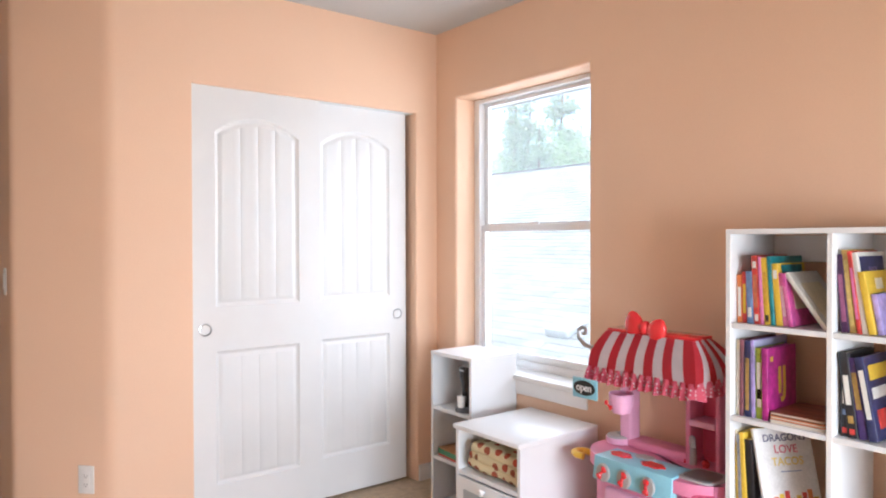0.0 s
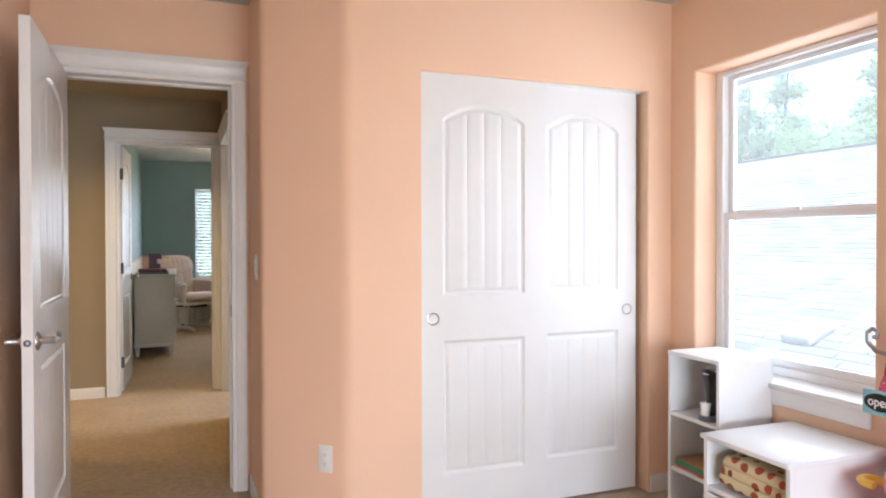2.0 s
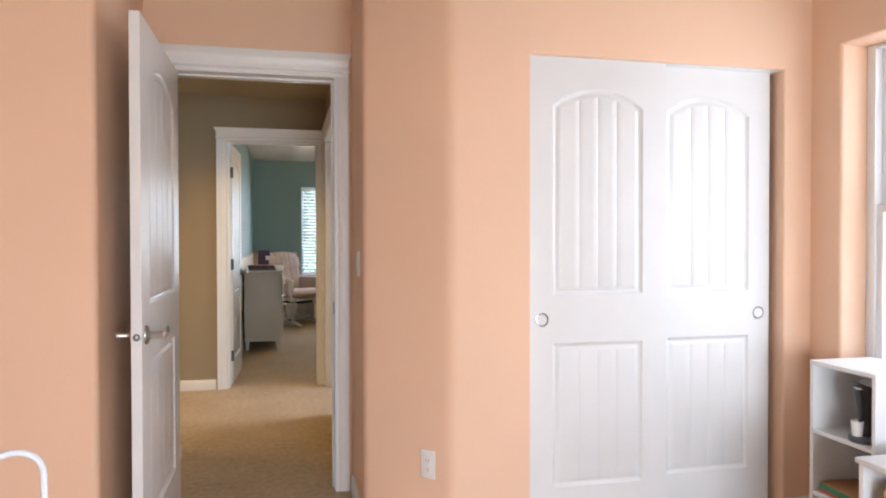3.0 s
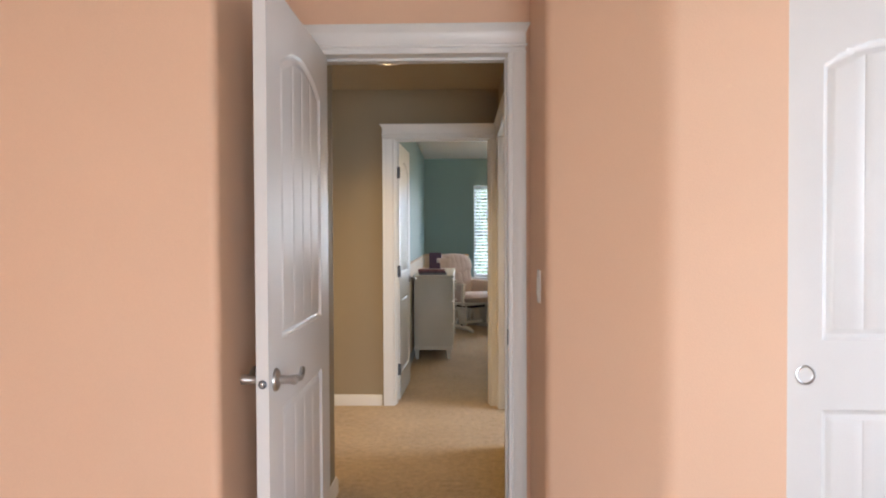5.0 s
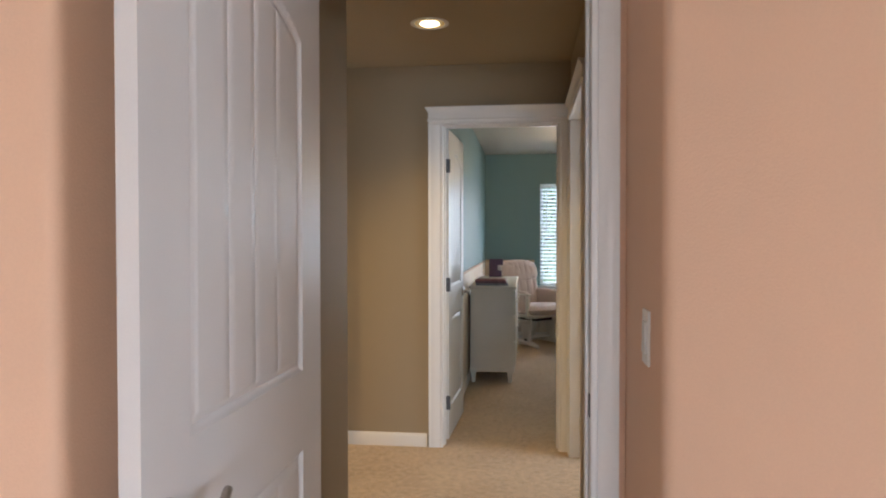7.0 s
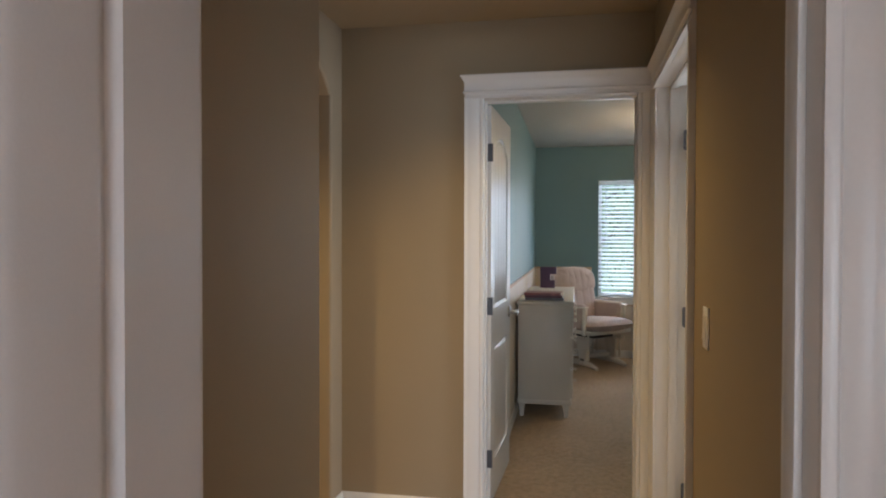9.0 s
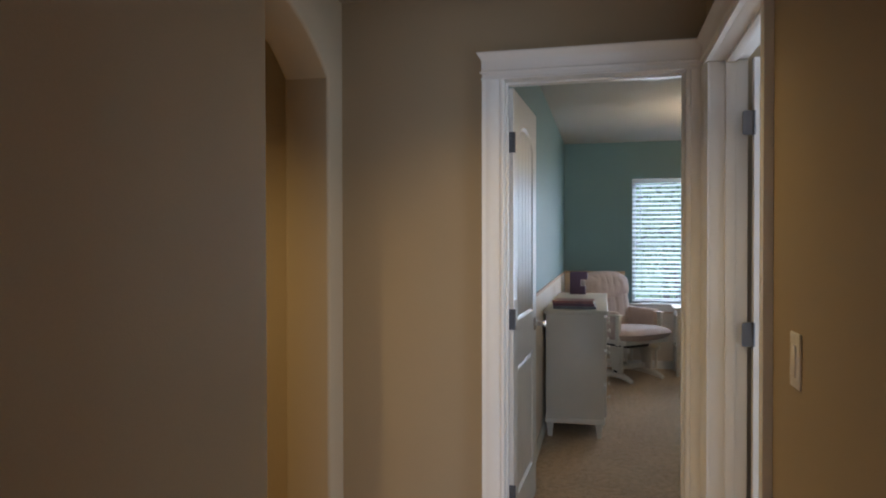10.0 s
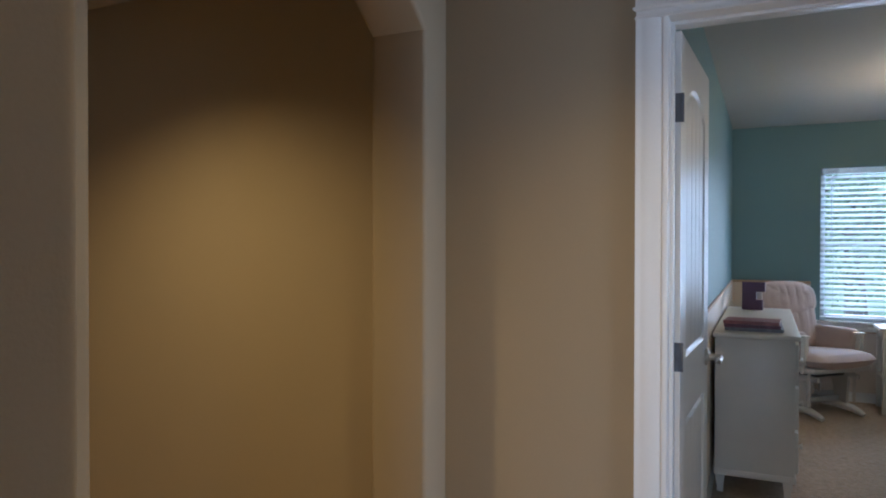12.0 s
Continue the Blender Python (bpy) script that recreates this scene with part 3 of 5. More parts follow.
def hinge(parent, x, y, z, wide=0.036, tall=0.09, m=None):
    """A steel hinge plate with rounded corners and its knuckle, lying on a plane x = const."""
    pts = fillet([(0, 0, 0.0), (wide, 0, 0.012), (wide, tall, 0.012), (0, tall, 0.0)], 4)
    b = bmesh.new()
    lo = [b.verts.new((0, p.x, p.y - tall / 2)) for p in pts]
    hi = [b.verts.new((0.003, p.x, p.y - tall / 2)) for p in pts]
    n = len(pts)
    for k in range(n):
        b.faces.new((lo[k], lo[(k + 1) % n], hi[(k + 1) % n], hi[k]))
    b.faces.new(lo[::-1])
    b.faces.new(hi)
    lathe([(0.006, -tall / 2), (0.006, tall / 2)], 10, b, pose(0.003, -0.004, 0))
    b.transform(pose(x, y, z) if m is None else m)
    return part("hinge", b, HINGE, parent, "grey steel hinge")


# the peach room's door, standing open at a right angle
door_1 = door_leaf("door_1", 0.88, 2.02, "white two-panel plank door standing open into the room")
door_1.matrix_basis = pose(-0.487, 2.925, 0.01, 0, 0, 90.2)
lever(door_1, 0.066, 0.896, 0.0, -1, 1)
lever(door_1, 0.066, 0.896, 0.035, 1, 1)
part("latch_plate", lathe([(0.0125, 0), (0.0125, 0.0012), (0.010, 0.0018)], 24, m=pose(0.0002, 0.0175, 0.896, 0, -90)), HINGE, door_1)
part("latch_bolt", box(-0.008, 0.0, 0.013, 0.022, 0.889, 0.903, 0.003), NICKEL, door_1)

# the bedroom's door, open against its wall
door_2 = door_leaf("door_2", 0.72, 2.038, "white two-panel plank door opened into the bedroom", thick=0.032)
door_2.matrix_basis = pose(-0.440, HALL_N + 0.136, 0.012, 0, 0, 87.6)
for z in (0.24, 1.02, 1.80):
    hinge(door_2, 0, 0, 0, m=pose(-0.003, 0.0, z))
lever(door_2, 0.655, 0.925, 0.0, -1, -1)
lever(door_2, 0.655, 0.925, 0.032, 1, -1)

# the side room's door, opened away from the hall
door_3 = door_leaf("door_3", 0.88, 2.038, "white two-panel plank door opened into the side room")
door_3.matrix_basis = pose(HALL_E + 0.145, 6.16, 0.012, 0, 0, 0)
for z in (0.24, 1.02, 1.80):
    hinge(door_3, 0, 0, 0, m=pose(-0.004, 0.0, z, 0, 0, 90))

# closet: two sliding doors, one in front of the other
closet_a = door_leaf("closet_door", 0.62, 1.981, "white two-panel plank sliding closet door, closed", both=False, kind="", thick=0.03, category="closet door")
closet_a.matrix_basis = pose(0.965, NORTH + 0.022, 0.012)
closet_b = copy_thing(closet_a, pose(1.512, NORTH + 0.064, 0.012))
for ob, px in ((closet_a, 0.060), (closet_b, 0.565)):
    tagged(ob, group="sliding closet doors")
    part("finger_pull", lathe([(0.029, -0.001), (0.029, 0.0022), (0.0255, 0.003), (0.024, 0.001), (0.020, -0.0004)], 28, m=pose(px, 0, 0.90, 90)), PULL, ob, "round metal finger pull")
track = holder("closet_track", (0, 0, 0), "metal sliding-door track under the closet head", "door track", kind="structure")
part("rail", box(0.965, 2.156, NORTH + 0.018, NORTH + 0.10, 1.9935, 1.9939), TRIM, track)
part("floor_guide", box(1.50, 1.56, NORTH + 0.02, NORTH + 0.10, 0.0, 0.011, 0.002), PLATE, track)


# ---- window of the peach room ----
def window_east():
    ob = holder("window_1", (EAST + 0.13, 0, 0), "white vinyl single-hung window with two panes", "window", kind="structure")
    y0, y1, z0, z1, mid = 1.938, 2.845, 0.662, 2.065, 1.375
    d0, d1 = 0.0, 0.07
    part("frame", box(d0, d1, y0, y0 + 0.045, z0, z1, 0.004), VINYL, ob)
    part("frame", box(d0, d1, y1 - 0.045, y1, z0, z1, 0.004), VINYL, ob)
    part("frame", box(d0, d1, y0 + 0.045, y1 - 0.045, z1 - 0.022, z1, 0.004), VINYL, ob)
    part("frame", box(d0, d1, y0 + 0.045, y1 - 0.045, z0, z0 + 0.04, 0.004), VINYL, ob)
    for nm, a, b_, dx in (("lower_sash", z0 + 0.04, mid + 0.012, 0.012), ("upper_sash", mid - 0.012, z1 - 0.022, 0.036)):
        rail = 0.034 if nm == "lower_sash" else 0.020
        m = box(dx, dx + 0.022, y0 + 0.045, y0 + 0.075, a, b_, 0.003)
        box(dx, dx + 0.022, y1 - 0.075, y1 - 0.045, a, b_, 0.003, bm=m)
        box(dx, dx + 0.022, y0 + 0.075, y1 - 0.075, a, a + 0.034, 0.003, bm=m)
        box(dx, dx + 0.022, y0 + 0.075, y1 - 0.075, b_ - rail, b_, 0.003, bm=m)
        s = part(nm, m, VINYL, ob)
        g = part("pane", box(dx + 0.009, dx + 0.013, y0 + 0.075, y1 - 0.075, a + 0.034, b_ - rail), GLASS, s)
        g.visible_shadow = False
    part("sash_lock", box(-0.004, 0.014, 2.36, 2.42, mid + 0.012, mid + 0.024, 0.004), VINYL, ob)
    return ob


window_east()
sill = tagged(link("window_sill", box(EAST - 0.032, EAST + 0.135, 1.915, 2.865, 0.640, 0.664, 0.006, 3), TRIM), "white painted window stool and apron", "window sill", kind="structure")
part("apron", box(EAST - 0.016, EAST - 0.001, 1.938, 2.845, 0.574, 0.640, 0.004), TRIM, sill)

# ---- wall plates and recessed lamps ----
def wall_plate(name, place, turn, label, category, rocker):
    """A plastic plate on a wall, its face towards -y before the turn."""
    ob = holder(name, place, label, category, turn=turn)
    part("plate", box(-0.035, 0.035, -0.006, 0.0, -0.0575, 0.0575, 0.004, 3), PLATE, ob)
    if rocker:
        r = box(-0.0165, 0.0165, -0.011, -0.004, -0.033, 0.033, 0.0015)
        for v in r.verts:
            if v.co.z > 0.03 and v.co.y < -0.01:
                v.co.y += 0.003
        part("rocker", r, PLATE, ob)
    else:
        part("receptacle_face", box(-0.0165, 0.0165, -0.0075, -0.004, -0.033, 0.033, 0.001), PLATE, ob)
        for zc in (-0.018, 0.018):
            for xc in (-0.006, 0.006):
                part("slot", box(xc - 0.0012, xc + 0.0012, -0.0082, -0.0070, zc - 0.004, zc + 0.004), SLOT, ob)
            part("ground_hole", lathe([(0.0022, 0), (0.0022, 0.0012)], 10, m=pose(0, -0.0070, zc - 0.009, 90)), SLOT, ob)
    for zc in (-0.047, 0.047):
        part("screw", lathe([(0.003, 0), (0.0028, 0.001)], 10, m=pose(0, -0.0055, zc, 90)), PLATE, ob)
    return ob


wall_plate("outlet", (0.556, 3.0805, 0.338), -46.6, "white plastic wall outlet on the slanted peach wall", "outlet", False)
wall_plate("light_switch", (0.32, 3.47, 1.135), -90, "white rocker light switch on peach wall", "light switch", True)
wall_plate("light_switch", (HALL_E, 5.0, 1.132), -90, "white rocker light switch on tan hall wall", "light switch", True)
strike = tagged(link("strike_plate", box(0.2295, 0.2322, DOOR_Y + 0.010, DOOR_Y + 0.036, 0.875, 0.935, 0.001), HINGE), "dark steel strike plate let into the white jamb", "strike plate", kind="structure")


def recessed_lamp(x, y):
    ob = holder("recessed_lamp", (x, y, HALL_C), "round recessed ceiling lamp with a gold reflector, lit", "ceiling lamp", "recessed lamps")
    b = lathe([(0.075, -0.0005), (0.098, -0.0005), (0.098, -0.004), (0.090, -0.007), (0.078, -0.006), (0.075, -0.002)], 40)
    part("trim_ring", b, TRIM, ob)
    b = bmesh.new()
    prof = [(0.0765, -0.001), (0.074, -0.0022), (0.050, -0.0016)]
    rings = [[b.verts.new((r * math.cos(2 * math.pi * k / 40), r * math.sin(2 * math.pi * k / 40), z)) for k in range(40)] for r, z in prof]
    for a, c in zip(rings, rings[1:]):
        for k in range(40):
            b.faces.new((a[k], a[(k + 1) % 40], c[(k + 1) % 40], c[k]))
    part("reflector", b, GOLDGLOW, ob)
    part("bulb", lathe([(0.012, 0.0), (0.046, -0.001), (0.050, -0.004), (0.040, -0.010), (0.015, -0.014)], 28), BULB, ob)
    return ob


GOLDGLOW = glow_material("lit_gold_reflector", (0.62, 0.42, 0.12), 0.2)
recessed_lamp(-0.424, 5.462)
recessed_lamp(-2.12, 5.45)


# ---- furniture of the peach room ----
def panel_box(x0, x1, y0, y1, z0, z1):
    return box(x0, x1, y0, y1, z0, z1, 0.0012, 1)


def tower_shelf():
    ob = holder("cube_shelf", (2.003, 2.676, 0), "narrow white melamine shelf tower with three cubbies", "shelf", turn=-90)
    w, d, h, t = 0.305, 0.285, 0.769, 0.016
    part("side_panel", panel_box(0, t, 0, d, 0, h - t), MELAMINE, ob)
    part("side_panel", panel_box(w - t, w, 0, d, 0, h - t), MELAMINE, ob)
    part("top_panel", panel_box(-0.001, w + 0.001, -0.002, d, h - t, h), MELAMINE, ob)
    for z in (0.02, 0.244, 0.486):
        part("shelf", panel_box(t, w - t, 0.002, d, z, z + t), MELAMINE, ob)
    part("back_panel", panel_box(t, w - t, d - 0.005, d - 0.001, 0.02, h - t), MELAMINE, ob)
    return ob


def low_cabinet():
    ob = holder("toy_cabinet", (1.79, 2.241, 0), "low white melamine cabinet with an open cubby", "cabinet", turn=-90)
    w, d, h, t = 0.395, 0.46, 0.538, 0.018
    part("side_panel", panel_box(0.008, 0.008 + t, 0.01, d, 0, h - t), MELAMINE, ob)
    part("side_panel", panel_box(w - t - 0.002, w - 0.002, 0.01, d, 0, h - t), MELAMINE, ob)
    part("top_panel", box(0, w, 0, d, h - t, h, 0.003), MELAMINE, ob)
    part("shelf", panel_box(0.026, w - 0.02, 0.012, d - 0.01, 0.332, 0.35), MELAMINE, ob)
    part("back_panel", panel_box(0.026, w - 0.02, d - 0.008, d - 0.003, 0.0, h - t), MELAMINE, ob)
    door = part("door", box(0.028, w - 0.022, -0.004, 0.012, 0.03, 0.328, 0.003), MELAMINE, ob)
    part("inset", box(0.075, w - 0.07, -0.0055, -0.003, 0.075, 0.283, 0.001), GREYP, door, "frosted grey inset panel")
    part("knob", lathe([(0.006, 0), (0.006, 0.010), (0.013, 0.014), (0.014, 0.021), (0.009, 0.025)], 16, m=pose(0.20, -0.004, 0.306, 90)), MELAMINE, door)
    part("floor_panel", panel_box(0.026, w - 0.02, 0.012, d - 0.01, 0.012, 0.03), MELAMINE, ob)
    return ob


BK = (1.99, 1.137, 0)
CELL, ROWZ = 0.2955, (0.19, 0.478, 0.764, 1.050)


def bookcase():
    ob = holder("bookcase", BK, "white backless cube bookcase against the peach wall, filled with books", "bookcase", turn=-90)
    t, d, h = 0.016, 0.285, 1.339
    for k in range(3):
        part("upright", panel_box(k * CELL, k * CELL + t, 0, d, 0 if k != 1 else ROWZ[0], h - t), MELAMINE, ob)
    part("top_panel", panel_box(0, 2 * CELL + t, -0.001, d, h - t, h), MELAMINE, ob)
    for z in ROWZ:
        for k in range(2):
            part("shelf", panel_box(k * CELL + t, (k + 1) * CELL, 0.001, d - 0.002, z - t, z), MELAMINE, ob)
    for k in range(2):
        for z in (1.235, 0.20):
            part("rail", panel_box(k * CELL + t, (k + 1) * CELL, d - 0.014, d - 0.002, z, z + 0.085), MELAMINE, ob)
    return ob


tower_shelf()
low_cabinet()
bookcase()

PAPER = material("book_pages", (0.72, 0.66, 0.54), 0.8, vary=0.05, scale=10, grain=400, fine=0.08)
SHELL = {}


def ink(color):
    key = tuple(color)
    if key not in SHELL:
        SHELL[key] = material("book_cover_print", color, 0.38, vary=0.36 if max(color) < 0.7 else 0.07, scale=38, grain=140, fine=0.06, detail=6)
    return SHELL[key]


def lettering(words, size, mat, parent, m):
    """Raised letters in the built-in font, in the plane x and y of the pose m."""
    curve = bpy.data.curves.new("lettering", "FONT")
    curve.body, curve.size, curve.align_x, curve.align_y, curve.extrude = words, size, "CENTER", "CENTER", 0.0004
    curve.offset = 0.016 * size
    tmp = new("tmp", curve)
    me = bpy.data.meshes.new_from_object(tmp.evaluated_get(bpy.context.evaluated_depsgraph_get()))
    bpy.data.objects.remove(tmp)
    me.materials.append(mat)
    text = new("lettering", me)
    text.parent = parent
    text.matrix_basis = m
    return text


def book(m, thick, height, depth, color, label, marks=(), group=""):
    """A standing book: spine at y = 0, thickness along x; marks: (z0, z1, colour) bars on the spine, or ('cover', ...) boxes on the right cover."""
    ob = new("book")
    ob.empty_display_size = 0.03
    ob.matrix_basis = m
    tagged(ob, label if len(label.split()) > 3 else label + " among other books", "book", group)
    c = 0.0022
    b = box(0, c, 0, depth, 0, height, 0.0006, 1)
    box(thick - c, thick, 0, depth, 0, height, 0.0006, 1, b)
    s = box(c * 0.5, thick - c * 0.5, -0.0012, c, 0, height, 0.001, 2)
    merge(b, s)
    part("cover", b, ink(color), ob)
    part("pages", box(c, thick - c, c, depth - 0.004, 0.003, height - 0.003), PAPER, ob)
    for mk in marks:
        if mk[0] == "cover":
            _, y0, y1, z0, z1, col = mk
            part("cover_print", box(thick + 0.0001, thick + 0.0006, y0, y1, z0, z1), ink(col), ob)
        elif mk[0] == "words":
            _, yc, zc, size, col, words = mk
            lettering(words, size, ink(col), ob, pose(thick + 0.0008, yc, zc, 90, 0, 90))
        else:
            z0, z1, col = mk
            part("spine_print", box(thick * 0.22, thick * 0.78, -0.0018, -0.0010, z0, z1), ink(col), ob)
    return ob


def place(px, pz, lean=0.0, back=0.03, yaw=0.0):
    return pose(*BK, 0, 0, -90) @ pose(px, back, pz, 0, lean, yaw)


RED, ORANGE, BLUE, YELLOW = (0.62, 0.06, 0.05), (0.72, 0.22, 0.06), (0.16, 0.24, 0.42), (0.74, 0.50, 0.05)
PINK, MAGENTA, TEALB, WHITE = (0.70, 0.20, 0.42), (0.42, 0.03, 0.22), (0.03, 0.25, 0.27), (0.75, 0.72, 0.66)
BLACK, NAVY, PURPLE, GREEN = (0.018, 0.018, 0.022), (0.03, 0.035, 0.11), (0.085, 0.05, 0.19), (0.35, 0.45, 0.06)
BROWN, GOLDB, LILAC, CREAMB = (0.30, 0.10, 0.05), (0.42, 0.27, 0.08), (0.40, 0.32, 0.62), (0.78, 0.70, 0.52)


def row_of_books(x, z, items, group):
    for thick, height, depth, color, lean, label, marks in items:
        book(place(x, z, -lean, 0.022 + 0.012 * ((x * 97) % 1)), thick, height, depth, color, label, marks, group)
        x += thick / max(0.5, math.cos(radians(lean))) + 0.0015
    return x


row_of_books(0.020, ROWZ[3], [
    (0.017, 0.148, 0.16, ORANGE, 1, "small orange picture book on the shelf", [(0.02, 0.11, WHITE)]),
    (0.015, 0.158, 0.17, RED, 1, "slim red-orange picture book", [(0.03, 0.12, YELLOW)]),
    (0.020, 0.160, 0.17, BLUE, 2, "grey-blue picture book", [(0.02, 0.05, WHITE)]),
    (0.019, 0.208, 0.19, RED, 3, "tall red book with pale blocks down its spine", [(0.01, 0.03, WHITE), (0.05, 0.15, (0.5, 0.16, 0.08)), (0.17, 0.19, WHITE)]),
    (0.010, 0.204, 0.19, PINK, 3, "thin pink book", []),
    (0.018, 0.202, 0.19, YELLOW, 4, "mustard yellow book", [(0.01, 0.03, BLACK), (0.06, 0.16, (0.6, 0.35, 0.04))]),
    (0.012, 0.206, 0.20, TEALB, 4, "tall dark teal book", []),
    (0.020, 0.185, 0.17, YELLOW, 5, "thick bright yellow book", [(0.14, 0.165, WHITE), ("cover", 0.02, 0.15, 0.15, 0.18, TEALB)]),
    (0.015, 0.158, 0.17, PINK, 7, "pink chapter book", [(0.03, 0.12, (0.8, 0.5, 0.6))]),
    (0.014, 0.156, 0.17, (0.62, 0.10, 0.34), 9, "magenta chapter book", [(0.02, 0.12, PINK), ("cover", 0.03, 0.14, 0.05, 0.13, CREAMB)]),
], "books in the cube bookcase")
book(place(0.276, ROWZ[3], -36, 0.03), 0.012, 0.19, 0.19, WHITE, "white hardback leaning over in the cubby", [("cover", 0.03, 0.15, 0.03, 0.15, CREAMB)], "books in the cube bookcase")
row_of_books(CELL + 0.028, ROWZ[3], [
    (0.020, 0.215, 0.17, (0.06, 0.02, 0.07), 5, "dark plum hardback", [(0.03, 0.16, (0.3, 0.1, 0.2))]),
    (0.017, 0.228, 0.18, GOLDB, 6, "gold patterned hardback", [(0.02, 0.20, (0.6, 0.45, 0.15))]),
    (0.011, 0.225, 0.18, RED, 7, "thin red picture book", [(0.04, 0.18, PINK)]),
    (0.015, 0.222, 0.19, WHITE, 8, "white book with a blue patterned cover", [("cover", 0.01, 0.17, 0.10, 0.21, NAVY), ("cover", 0.06, 0.12, 0.13, 0.18, LILAC)]),
    (0.017, 0.170, 0.16, YELLOW, 10, "bright yellow picture book", [("cover", 0.03, 0.12, 0.05, 0.11, (0.3, 0.3, 0.08)), ("cover", 0.06, 0.11, 0.12, 0.15, CREAMB)]),
    (0.015, 0.110, 0.15, LILAC, 10, "small lilac book", []),
], "books in the cube bookcase")
row_of_books(0.018, ROWZ[2], [
    (0.013, 0.232, 0.20, CREAMB, 0, "cream paperback", [(0.02, 0.2, WHITE)]),
    (0.012, 0.235, 0.20, (0.22, 0.08, 0.10), 0, "dark red hardback", []),
    (0.020, 0.232, 0.20, NAVY, 0, "thick navy hardback", [(0.02, 0.18, GOLDB)]),
    (0.012, 0.236, 0.21, LILAC, 1, "pale lilac picture book", [("cover", 0.0, 0.2, 0.19, 0.234, (0.5, 0.5, 0.7))]),
    (0.022, 0.214, 0.18, GREEN, 1, "green and white spined book", [(0.035, 0.17, WHITE), (0.06, 0.09, BLACK)]),
    (0.018, 0.216, 0.18, MAGENTA, 1, "magenta hardback with large yellow letters on its cover", [("words", 0.088, 0.11, 0.115, (0.74, 0.50, 0.05), "IJ"), ("cover", 0.018, 0.034, 0.175, 0.19, YELLOW)]),
], "books in the cube bookcase")
flat = pose(*BK, 0, 0, -90)
for k, (z, col, lab) in enumerate(((0.0, WHITE, "white paperback lying flat"), (0.0105, ORANGE, "orange paperback lying flat"), (0.021, BROWN, "dark patterned paperback lying flat on a pile"))):
    book(flat @ pose(0.287 - 0.003 * k, 0.012 + 0.006 * k, ROWZ[2] + z + 0.010, 0, 90, 180) @ pose(0, -0.2, 0), 0.010, 0.155, 0.20, col, lab, [], "books in the cube bookcase")
row_of_books(CELL + 0.024, ROWZ[2], [
    (0.022, 0.230, 0.17, BLACK, 0, "black hardback with white spine lettering", [(0.09, 0.17, WHITE), (0.01, 0.025, RED), (0.06, 0.075, BLUE)]),
    (0.024, 0.232, 0.17, BLACK, 7, "black hardback leaning on the next", [(0.09, 0.17, WHITE), (0.01, 0.025, RED), (0.04, 0.06, GOLDB)]),
    (0.024, 0.220, 0.17, PURPLE, 9, "purple hardback with gold spine lettering", [(0.08, 0.18, GOLDB)]),
    (0.022, 0.225, 0.17, NAVY, 10, "navy hardback with yellow cover panels", [(0.06, 0.19, WHITE), ("cover", 0.02, 0.15, 0.16, 0.20, YELLOW), ("cover", 0.02, 0.15, 0.11, 0.14, WHITE), ("cover", 0.03, 0.14, 0.03, 0.08, RED)]),
], "books in the cube bookcase")
row_of_books(0.018, ROWZ[1], [
    (0.012, 0.238, 0.20, CREAMB, 2, "cream softcover", [(0.02, 0.2, YELLOW)]),
    (0.010, 0.226, 0.20, (0.25, 0.25, 0.26), 2, "grey softcover", []),
    (0.014, 0.234, 0.20, YELLOW, 3, "yellow softcover", []),
    (0.024, 0.215, 0.19, BLACK, 4, "thick black binder", []),
], "books in the cube bookcase")
prints = [("cover", 0.012, 0.192, 0.004, 0.035, ORANGE)]
for k in range(9):
    prints.append(("cover", 0.014 + 0.019 * k, 0.030 + 0.019 * k, 0.035, 0.048 + 0.022 * ((k * 5) % 4) / 3, (RED, ORANGE, YELLOW)[k % 3]))
for z, size, col, words in ((0.224, 0.030, (0.10, 0.10, 0.18), "DRAGONS"), (0.190, 0.033, (0.62, 0.14, 0.20), "LOVE"), (0.154, 0.033, (0.72, 0.55, 0.16), "TACOS")):
    prints.append(("words", 0.098, z, size, col, words))
prints.append(("cover", 0.07, 0.14, 0.124, 0.1265, BLUE))
book(place(0.118, ROWZ[1], -16, 0.014, -28), 0.012, 0.255, 0.19, (0.74, 0.73, 0.72), "large white picture book with an orange and red flower cover", prints, "books in the cube bookcase")
paper = holder("paper_sheet", (0, 0, 0), "loose white paper sheets in the lower cubby", "paper")
paper.matrix_basis = place(CELL + 0.10, ROWZ[1] + 0.001, 0, 0.02, 8)
part("sheet", box(0, 0.14, 0, 0.21, 0, 0.018, 0.003), PAPER, paper)


